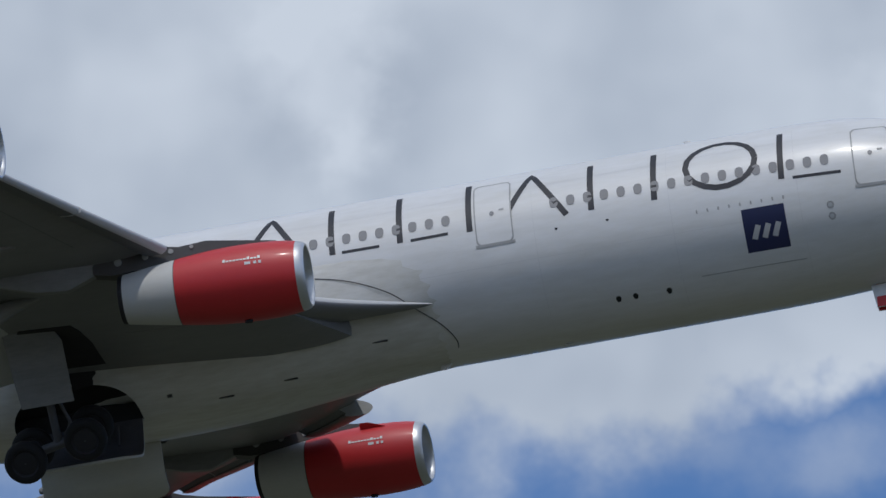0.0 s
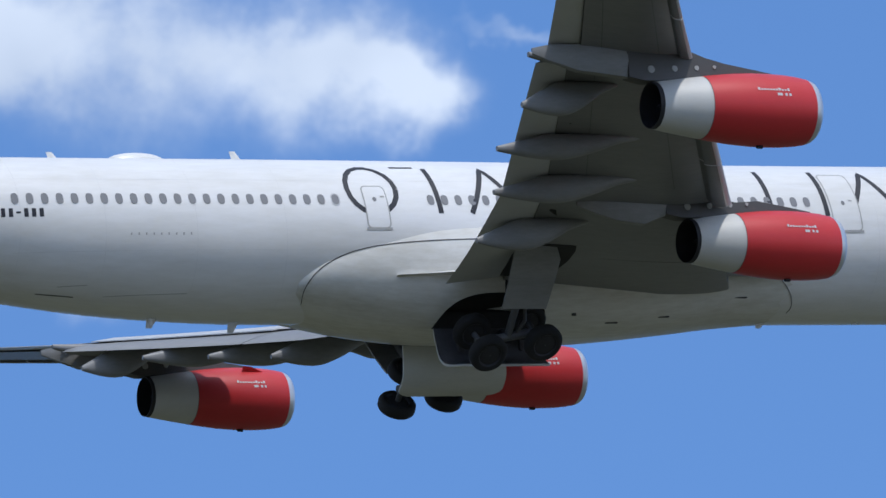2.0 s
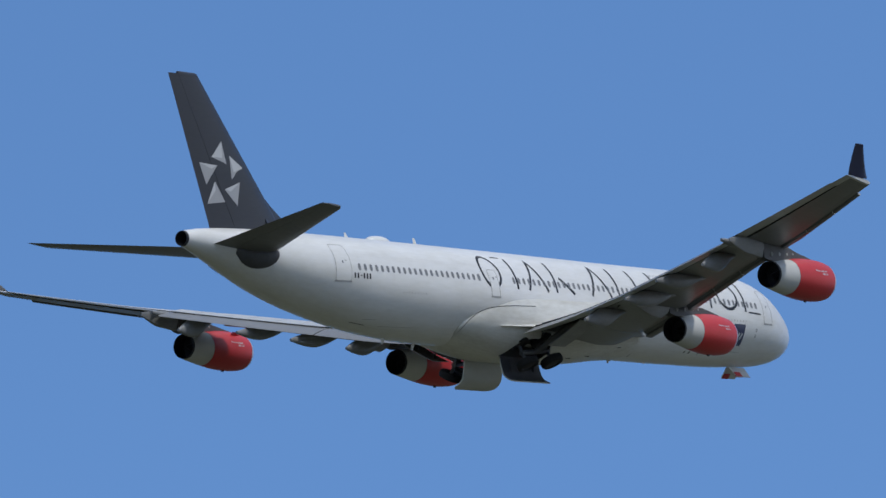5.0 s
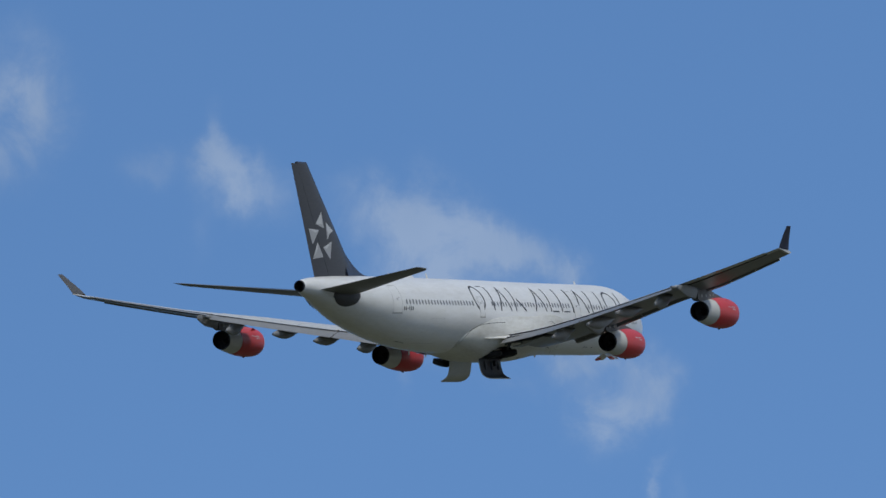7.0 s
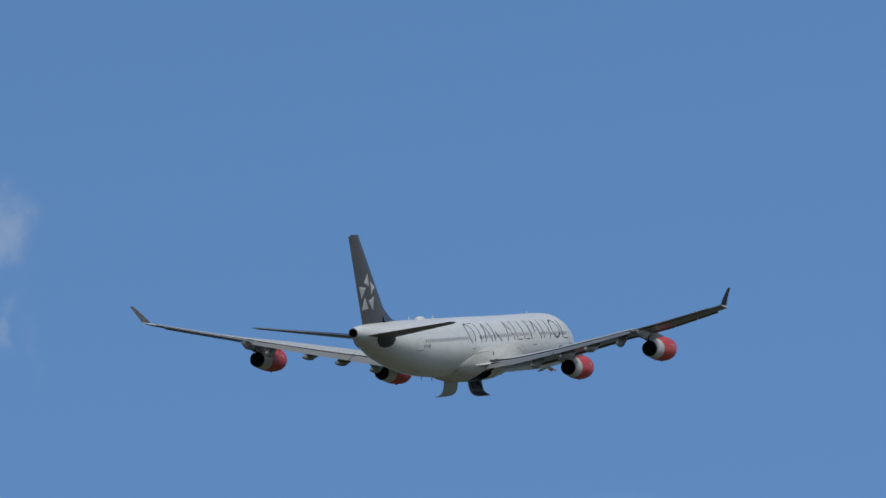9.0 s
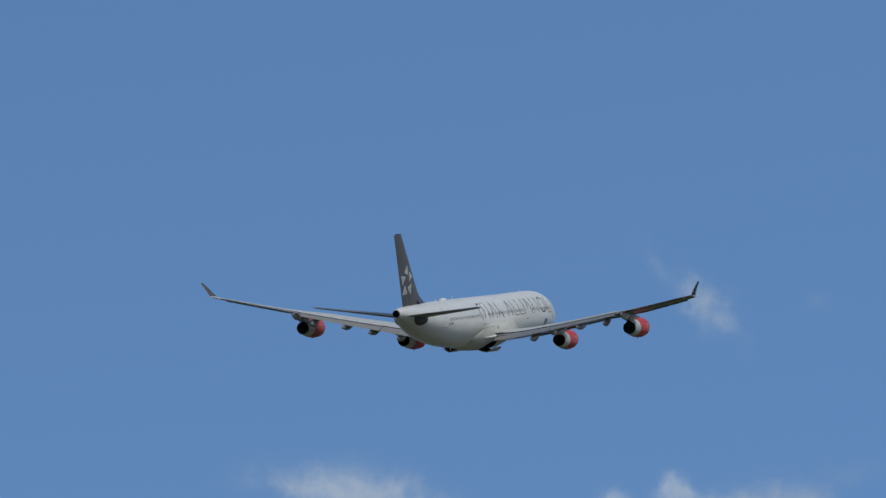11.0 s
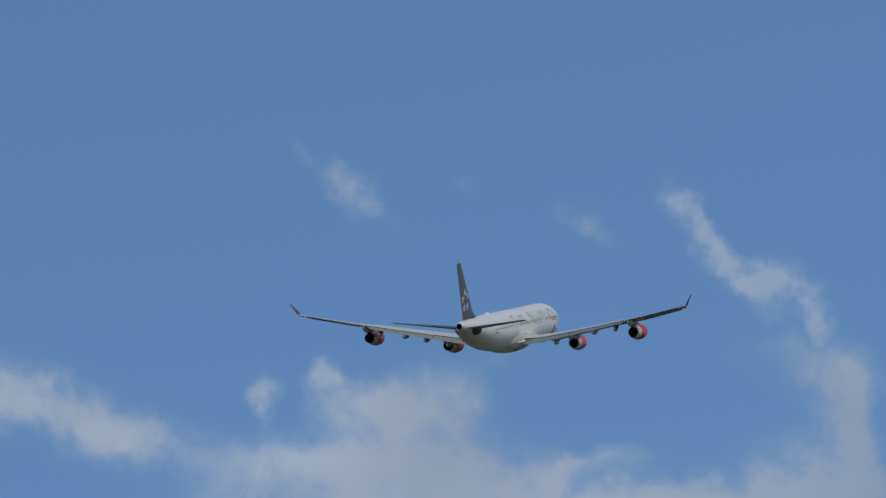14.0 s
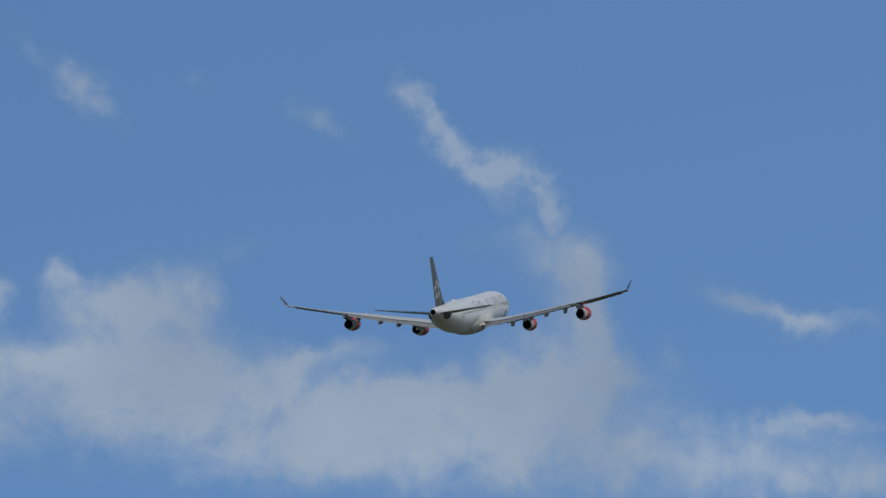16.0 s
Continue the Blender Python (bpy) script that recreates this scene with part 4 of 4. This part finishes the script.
def build_engine(x0, y, z, side):
    """Nozzle end at x0; the cowl runs 5.75 m forward from it."""
    segs = 56
    k0 = 0.925

    def turned(profile, sides, at):
        return revolve([(x * k0, r * k0) for x, r in profile], sides, at)
    o = (x0, y, z)
    cowl = part("engine", turned([(1.92, 1.078), (2.3, 1.128), (2.7, 1.175), (3.2, 1.225), (3.9, 1.265), (4.5, 1.27), (5.1, 1.25), (5.6, 1.205), (5.93, 1.15)], segs, o), RED, airliner,
                "glossy red engine cowl with pale marks")
    part("intake_lip", turned([(5.93, 1.152), (6.06, 1.12), (6.17, 1.07), (6.22, 1.02), (6.21, 0.97), (6.14, 0.93), (5.95, 0.90), (5.6, 0.89)], segs, o), METAL, cowl, "polished metal intake lip")
    # duct coloured dark to carry the shade inside the intake
    part("intake_duct", turned([(5.6, 0.89), (5.2, 0.90), (4.9, 0.91), (4.9, 0.3)], segs, o), SHADE_AND_SEAL, cowl)
    bm = bmesh.new()
    for k in range(28):
        a = 2 * math.pi * k / 28
        for da, xx in ((0.0, 5.0),):
            v = []
            for r, tw in ((0.28, 0.05), (0.9, 0.10)):
                v.append(((x0 + (xx - tw) * k0, y + k0 * r * math.cos(a - 0.08), z + k0 * r * math.sin(a - 0.08)), (x0 + (xx + tw) * k0, y + k0 * r * math.cos(a + 0.08), z + k0 * r * math.sin(a + 0.08))))
            bm.faces.new([bm.verts.new(p) for p in (v[0][0], v[0][1], v[1][1], v[1][0])])
    part("fan", bm, SOOT_AND_SHADE, cowl)
    part("spinner", turned([(5.55, 0.005), (5.45, 0.1), (5.2, 0.22), (4.95, 0.29)], 24, o), SOOT_AND_SHADE, cowl)
    part("reverser_sleeve", turned([(1.916, 1.075), (1.3, 0.99), (0.7, 0.90), (0.15, 0.815)], segs, o), SLEEVE, cowl, "silver-grey rear cowl")
    part("nozzle", turned([(0.15, 0.813), (0.0, 0.79), (0.0, 0.765), (0.4, 0.78), (1.1, 0.80), (1.1, 0.30)], segs, o), SOOT_AND_SHADE, cowl, "dark exhaust nozzle")
    part("exhaust_cone", turned([(0.25, 0.01), (0.5, 0.12), (0.8, 0.22), (1.12, 0.33)], 24, o), SOOT_AND_SHADE, cowl)
    # seams round the cowl
    for xx, r in ((1.92, 1.084), (4.05, 1.274)):
        part("cowl_seam", turned([(xx - 0.012, r), (xx + 0.012, r + 0.001)], segs, o), PYLON if xx < 3 else RED, cowl)
    # pale marks on the starboard flank, plain bars
    rows = [(3.6 + 0.115 * k, 0.30, 0.085, 0.06 + (0.05 if k in (0, 7, 10) else 0)) for k in range(11)] + [(4.32, 0.15, 0.2, 0.1), (4.62, 0.15, 0.09, 0.1), (4.78, 0.15, 0.09, 0.1)]
    for xx, ang, wd, ht in rows:
        bm = bmesh.new()
        vs = []
        for da, dx in ((0, 0), (0, wd), (ht, wd), (ht, 0)):
            rr = 1.283 - 0.012 * abs(xx + dx - 4.3)
            a = ang + da / 1.27
            vs.append(bm.verts.new((x0 + (xx + dx) * k0, y - k0 * rr * math.cos(a), z + k0 * rr * math.sin(a))))
        bm.faces.new(vs)
        part("cowl_mark", bm, SILVER, cowl)
    # strake on the inboard shoulder
    a = radians(48)
    d = 1 if y < 0 else -1
    bm = bmesh.new()
    v = [bm.verts.new((x0 + xx * k0, y + d * k0 * r * math.cos(a), z + k0 * r * math.sin(a))) for xx, r in ((5.0, 1.23), (4.0, 1.25), (4.0, 1.52), (4.35, 1.5))]
    w = [bm.verts.new((c.co.x, c.co.y + 0.03, c.co.z - 0.03)) for c in v]
    bm.faces.new(v)
    bm.faces.new(w)
    for k in range(4):
        bm.faces.new((v[k], v[(k + 1) % 4], w[(k + 1) % 4], w[k]))
    part("strake", bm, RED, cowl)
    bm = bmesh.new()
    box(bm, (x0 + 3.7, y - 0.05, z - 1.26), (x0 + 3.93, y + 0.05, z - 1.14), 0.02)
    part("drain_mast", bm, SOOT_AND_SHADE, cowl)
    return cowl


def build_pylon(x0, y, z, wing):
    """Dark pylon from the cowl's crown back to the wing, and its pale rear fairing."""
    ay = abs(y)
    zw = wing_z(ay)
    le = lead(ay)
    nose = zw + wash(ay, 0) - 0.18
    rows = [(x0 + 4.9, z + 0.9, z + 1.02, 0.05), (x0 + 4.0, z + 0.9, z + 1.16, 0.16), (x0 + 2.8, z + 0.85, z + 1.36, 0.22), (le + 0.5, z + 0.8, nose, 0.25),
            (le - 0.4, z + 0.78, zw + 0.0, 0.25), (x0 - 0.2, z + 0.75, zw + 0.0, 0.24), (x0 - 0.75, z + 0.88, zw + 0.0, 0.24)]
    rings = []
    for x, lo, hi, w in rows:
        rings.append([(x, y - w, lo), (x, y - w, hi - 0.1 * w), (x, y - w * 0.5, hi), (x, y + w * 0.5, hi), (x, y + w, hi - 0.1 * w), (x, y + w, lo)])
    part("pylon", loft(rings), PYLON, wing, "dark grey engine pylon with pale round covers")
    rings = []
    for x, lo, hi, w in ((x0 - 0.72, z + 0.86, zw, 0.25), (x0 - 1.6, zw - 0.95, zw, 0.27), (x0 - 2.5, zw - 0.85, zw, 0.25), (x0 - 3.4, zw - 0.55, zw, 0.16), (x0 - 4.0, zw - 0.3, zw - 0.1, 0.04)):
        rings.append([(x, y - w, (lo + hi) / 2), (x, y - w * 0.9, hi), (x, y + w * 0.9, hi), (x, y + w, (lo + hi) / 2), (x, y + w * 0.5, lo + 0.03), (x, y, lo), (x, y - w * 0.5, lo + 0.03)])
    part("pylon_fairing", loft(rings), CANOE, wing)
    for k, (dx, dz) in enumerate(((0.05, 1.12), (0.9, 1.15), (1.7, 1.18), (2.35, 1.22))):
        bm = bmesh.new()
        bmesh.ops.create_cone(bm, cap_ends=True, segments=16, radius1=0.12 - 0.02 * k, radius2=0.12 - 0.02 * k, depth=0.54, matrix=pose(x0 + dx, y, z + dz, 90))
        part("pylon_cover", bm, LINE, wing)


# nozzle place, and the turn inwards
ENGINES = [(2.79, 9.64, -2.44, 2.0), (-3.95, 20.08, -0.74, 0.0)]
for s in (-1, 1):
    for ex, ey, ez, toe in ENGINES:
        seat = pose(ex, s * ey, ez)
        build_engine(ex, s * ey, ez, s).matrix_basis = seat @ pose(0, 0, 0, 0, 1.7, -s * toe) @ seat.inverted()
        build_pylon(ex, s * ey, ez, wings[s])

# ---- tail ---------------------------------------------------------------------


def flat_section(xf, chord, tc, n=14, f0=0.0, f1=1.0):
    def thick(x):
        return 5 * tc * (0.2969 * math.sqrt(x) - 0.1260 * x - 0.3516 * x * x + 0.2843 * x**3 - 0.1036 * x**4)
    xs = [f0 + (f1 - f0) * (1 - math.cos(math.pi * k / n)) / 2 for k in range(n + 1)]
    return [(xf - x * chord, thick(x) * chord) for x in reversed(xs)] + [(xf - x * chord, -thick(x) * chord) for x in xs[1:]]


def fin_lead(z):
    return lerp_at([(2.5, -21.6), (10.85, -28.95)], z)[0]


def fin_trail(z):
    return lerp_at([(2.5, -28.55), (10.85, -31.6)], z)[0]


def fin_half(x, z):
    c = fin_lead(z) - fin_trail(z)
    u = min(max((fin_lead(z) - x) / c, 0.001), 1)
    return 5 * 0.10 * c * (0.2969 * math.sqrt(u) - 0.1260 * u - 0.3516 * u * u + 0.2843 * u**3 - 0.1036 * u**4)


def build_fin():
    def ring(z, f0, f1, tc=0.10):
        c = fin_lead(z) - fin_trail(z)
        return [(x, t, z) for x, t in flat_section(fin_lead(z), c, tc, 16, f0, f1)]
    zs = [2.4 + (10.85 - 2.4) * k / 12 for k in range(13)]
    fin = part("vertical_stabilizer", loft([ring(z, 0.0, 0.69) for z in zs]), CHARCOAL, airliner, "charcoal painted fin with five silver wedges")
    part("rudder", loft([ring(z, 0.692, 1.0) for z in [2.5] + [q for q in zs if q > 2.6]] + [ring(10.87, 0.705, 0.995)]), CHARCOAL, fin)
    part("fin_cap", loft([ring(10.852, 0.0, 0.69), [(x - 0.05, t * 0.8, 10.95) for x, t, z in ring(10.87, 0.03, 0.68)], [(x - 0.1, t * 0.3, 11.0) for x, t, z in ring(10.88, 0.08, 0.65)]]), CHARCOAL, fin)
    # dorsal fillet ahead of the fin
    rings = []
    for k in range(11):
        u = k / 10
        x = -19.6 - 4.2 * u
        h = 2.78 + (0.05 + 2.05 * u**1.7)
        w = 0.06 + 0.30 * u
        rings.append([(x, w * 1.5, 2.6), (x, w * 0.6, (2.7 + h) / 2), (x, 0.03, h), (x, -0.03, h), (x, -w * 0.6, (2.7 + h) / 2), (x, -w * 1.5, 2.6)])
    part("dorsal_fillet", loft(rings), CHARCOAL, fin)
    # silver wedges: apex and two corners each
    tri = [((-27.41, 7.4), (-28.31, 6.5), (-27.06, 6.18)), ((-26.76, 6.65), (-25.59, 6.06), (-26.67, 5.37)),
           ((-25.96, 5.25), (-27.29, 4.79), (-26.27, 3.94)), ((-28.09, 5.19), (-28.74, 3.94), (-27.29, 4.1)),
           ((-29.33, 6.15), (-27.85, 6.06), (-28.79, 4.98))]
    for side in (-1, 1):
        for t in tri:
            g = (sum(q[0] for q in t) / 3, sum(q[1] for q in t) / 3)
            # inner corner nearest the middle of the figure
            mid = (-27.45, 5.6)
            inner = min(t, key=lambda q: math.hypot(q[0] - mid[0], q[1] - mid[1]))
            hub = (g[0] * 0.62 + inner[0] * 0.38, g[1] * 0.62 + inner[1] * 0.38)
            bm = bmesh.new()

            def put(q, lift):
                return bm.verts.new((q[0], side * (fin_half(*q) + lift), q[1]))
            vs = [put(q, 0.012) for q in t]
            c = put(hub, 0.02)
            for k in range(3):
                # split the edges so that the plate follows the fin
                f = bm.faces.new((vs[k], vs[(k + 1) % 3], c))
                f.material_index = 1 if min(vs[k].co.z, vs[(k + 1) % 3].co.z) < hub[1] - 0.2 and k != 0 else 0
            part("silver_wedge", bm, [SILVER, SILVER_DARK], fin, "silver painted wedge", 5)
    # tailplane
    for side in (-1, 1):
        def hring(y, f0, f1, tc=0.10):
            xf = lerp_at([(0.4, -24.3), (1.9, -25.05), (9.6, -30.0), (9.9, -30.45)], y)[0]
            xt = lerp_at([(0.4, -29.3), (9.6, -31.95), (9.9, -32.0)], y)[0]
            z = 1.55 + 0.119 * y
            return [(x, side * y, z + t - 0.067 * (x - xt)) for x, t in flat_section(xf, xf - xt, tc, 14, f0, f1)]
        ys = spans(0.5, 9.55, 10)
        h = part("horizontal_stabilizer", loft([hring(y, 0.0, 0.7) for y in ys] + [hring(9.85, 0.02, 0.7, 0.05)]), GREY_DARK, airliner, "dark grey tailplane")
        part("elevator", loft([hring(y, 0.701, 1.0) for y in [0.7] + ys[1:]] + [hring(9.8, 0.701, 1.0, 0.07)]), GREY_DARK, h)
        # dark rounded plate where the tailplane turns in the hull
        rings = []
        for k in range(17):
            u = k / 16
            x = -24.95 - 2.95 * u
            d = math.sin(math.pi * min(0.985, 0.015 + u) ** 0.8) ** 0.55
            low = 1.3 - 0.86 * d
            row = [1.42 + (low - 1.42) * q / 8 for q in range(9)]
            outer = [hull_point(x, z, side, 0.03 + 0.10 * d * math.sin(math.pi * q / 8))[0] for q, z in enumerate(row)]
            rings.append(outer + [hull_point(x, z, side, -0.08)[0] for z in reversed(row)])
        part("tailplane_seal", loft(rings), SHADE_AND_SEAL, h, "dark seal plate at the tailplane root")
    return fin


build_fin()

# ---- landing gear ---------------------------------------------------------------


def wheel(name, c, parent, r=0.68, w=0.46):
    prof = [(-w / 2 + 0.03, r * 0.62), (-w / 2, r * 0.75), (-w / 2 + 0.03, r * 0.9), (-w / 2 + 0.1, r * 0.98), (0, r), (w / 2 - 0.1, r * 0.98), (w / 2 - 0.03, r * 0.9), (w / 2, r * 0.75), (w / 2 - 0.03, r * 0.62)]

    def turn(rows, segs):
        rings = [[(c[0] + q * math.cos(2 * math.pi * k / segs), c[1] + x, c[2] + q * math.sin(2 * math.pi * k / segs)) for k in range(segs)] for x, q in rows]
        return loft(rings, caps=(False, False))
    t = part(name, turn(prof, 32), TYRE, parent, "black rubber tyre on a rim darkened for shade")
    # rim is near black, with the shade about the gear in its colour
    return t, part("rim", turn([(-w / 2 + 0.05, 0.02), (-w / 2 + 0.04, r * 0.3), (-w / 2 + 0.08, r * 0.55), (-w / 2 + 0.02, r * 0.63), (w / 2 - 0.02, r * 0.63), (w / 2 - 0.08, r * 0.55), (w / 2 - 0.04, r * 0.3), (w / 2 - 0.05, 0.02)], 24), SOOT_AND_SHADE, t)


GEAR_X, GEAR_Y, GEAR_Z, GEAR_L = -0.9, 5.7, -1.6, 3.6


def build_main_gear(side):
    bm = bmesh.new()
    rod(bm, (0, 0, 0.2), (0, 0, -2.3), 0.20, 0.19, 18)
    rod(bm, (0, 0, -2.3), (0, 0, -GEAR_L), 0.13, 0.13, 16)
    rod(bm, (0.05, 0, -0.1), (1.35, -side * 0.2, 0.1), 0.09, 0.08)
    rod(bm, (0, 0, -1.5), (0.25, -side * 0.32, -0.1), 0.08, 0.07)
    rod(bm, (0.28, 0, -2.2), (0.5, 0, -2.95), 0.06)
    rod(bm, (0.5, 0, -2.95), (0.18, 0, -3.7), 0.06)
    gear = part("main_landing_gear", bm, STRUT, airliner, "grey main landing gear leg folding inwards")
    bm = bmesh.new()
    rod(bm, (-1.15, 0, -GEAR_L - 0.23), (1.15, 0, -GEAR_L + 0.23), 0.15, 0.15, 14)
    for x in (-1.0, 1.0):
        rod(bm, (x, -0.8, -GEAR_L + 0.2 * x), (x, 0.8, -GEAR_L + 0.2 * x), 0.10, 0.10, 12)
    part("bogie_beam", bm, STRUT, gear)
    for x in (-1.0, 1.0):
        for y in (-0.70, 0.70):
            wheel("wheel", (x, y, -GEAR_L + 0.2 * x), gear)
    # leg door, outboard of the strut
    bm = bmesh.new()
    n = 8
    g = []
    for i in range(n + 1):
        u = i / n
        z = 0.42 - 2.6 * u
        hw0, hw1 = -0.92 + 0.12 * u, 0.92 - 0.05 * u - 0.5 * max(0.0, 0.25 - u) / 0.25 * 0.7
        g.append([(hw0, side * (0.42 + 0.10 * math.sin(u * 2.2)), z), (hw1, side * (0.42 + 0.10 * math.sin(u * 2.2)), z),
                  (hw1, side * (0.36 + 0.10 * math.sin(u * 2.2)), z), (hw0, side * (0.36 + 0.10 * math.sin(u * 2.2)), z)])
    part("leg_door", loft(g), CANOE, gear, "grey door plate on the gear leg")
    bm = bmesh.new()
    for z in (-0.5, -1.7):
        rod(bm, (0, 0, z), (0, side * 0.4, z), 0.05)
    part("door_link", bm, STRUT, gear)
    return gear


def build_bay_door(side):
    """Big door hinged beside the keel; flat outwards when shut."""
    rows, n = [], 10
    for i in range(n + 1):
        u = i / n
        th = radians(82) * u
        w, rise = 0.6 * min(1.0, u * 3) + 1.05 * math.sin(th), 1.15 * (1 - math.cos(th))
        cut = 0.0 if u < 0.7 else 0.5 * ((u - 0.7) / 0.3) ** 2.2
        x0, x1 = BAY_X[0] + 0.05 + cut, BAY_X[1] - 0.05 - cut
        rows.append([(x0, side * w, rise), (x1, side * w, rise), (x1, side * (w - 0.07 * math.sin(th)), rise + 0.07 * math.cos(th)), (x0, side * (w - 0.07 * math.sin(th)), rise + 0.07 * math.cos(th))])
    d = part("bay_door", loft(rows), [PRIMER, SHADE_AND_SEAL], airliner, "off-white wheel bay door hanging open")
    # inner face darkened: the shade on the hanging door is painted in
    for fc in d.data.polygons:
        if fc.index < 4 * n and fc.index % 4 == 2:
            fc.material_index = 1
    for x in (-1.9, -0.7, 0.5):
        bm = bmesh.new()
        box(bm, (x - 0.05, min(side * 0.15, side * 0.85), 0.10), (x + 0.05, max(side * 0.15, side * 0.85), 0.26), 0.015)
        part("door_rib", bm, SHADE_AND_SEAL, d)
    bm = bmesh.new()
    box(bm, (-0.25, min(side * 0.1, side * 0.55), 0.08), (0.2, max(side * 0.1, side * 0.55), 0.32), 0.03)
    part("door_actuator", bm, SOOT_AND_SHADE, d)
    return d


gears = {s: build_main_gear(s) for s in (-1, 1)}
bay_doors = {s: build_bay_door(s) for s in (-1, 1)}


def build_nose_door(side, x0, x1, width, label, stripe):
    rows = []
    for i in range(7):
        u = i / 6
        rows.append([(x0 + 0.1 * u, side * width * u, 0.04 * u), (x1 - 0.1 * u, side * width * u, 0.04 * u), (x1 - 0.1 * u, side * width * u, 0.04 * u + 0.045), (x0 + 0.1 * u, side * width * u, 0.04 * u + 0.045)])
    d = part("nose_gear_door", loft(rows), WHITE, airliner, label)
    if stripe:
        bm = bmesh.new()
        lo, hi = sorted((side * width * 0.55, side * width * 0.99))
        box(bm, (x0 + 0.12, lo, -0.012), (x0 + 0.8, hi, 0.10), 0.004)
        part("red_band", bm, RED, d)
    return d


nose_doors = {}
for s in (-1, 1):
    nose_doors[(s, 1)] = build_nose_door(s, 24.5, 26.3, 0.78, "white nose gear door with a red band", True)

# ---- ground -----------------------------------------------------------------


def build_ground():
    bm = bmesh.new()
    n = 40
    span = 4600.0
    g = []
    for i in range(n + 1):
        row = []
        for j in range(n + 1):
            x, y = -span + 2 * span * i / n, -span + 2 * span * j / n
            row.append(bm.verts.new((x, y, 0.0)))
        g.append(row)
    for i in range(n):
        for j in range(n):
            bm.faces.new((g[i][j], g[i + 1][j], g[i + 1][j + 1], g[i][j + 1]))
    ob = part("ground", bm, GRASS)
    return tagged(ob, "flat mown grass field under the flight path", "ground", kind="structure")


build_ground()


# ---- what moves -----------------------------------------------------------------


def motions():
    walk(airliner, FLIGHT)
    fold = {-1: [(0, 34), (0.5, 36), (1, 39.5), (1.5, 43), (2.5, 47.5), (3.5, 53.5), (4.7, 62), (6, 71), (7, 78), (8, 86), (9, 91), (16, 91)],
            1: [(0, 31), (1.5, 39), (2.5, 44.5), (3.5, 51), (4.7, 58.5), (6, 66), (7, 72), (8, 84), (9, 91), (16, 91)]}
    for s, rows in fold.items():
        walk(gears[s], [(t, pose(GEAR_X, s * GEAR_Y, GEAR_Z, -s * a)) for t, a in rows])
    for s, d in bay_doors.items():
        walk(d, [(t, pose(0, s * 1.17, -3.37, -s * a)) for t, a in ((0, 86), (9.8, 86), (10.8, 40), (11.7, -10), (16, -10))])
    for (s, _), d in nose_doors.items():
        walk(d, [(t, pose(0, s * 0.05, -2.85, -s * a)) for t, a in ((0, 84), (3.7, 80), (5.8, 40), (9.0, 30), (10.8, 0), (16, 0))])


motions()
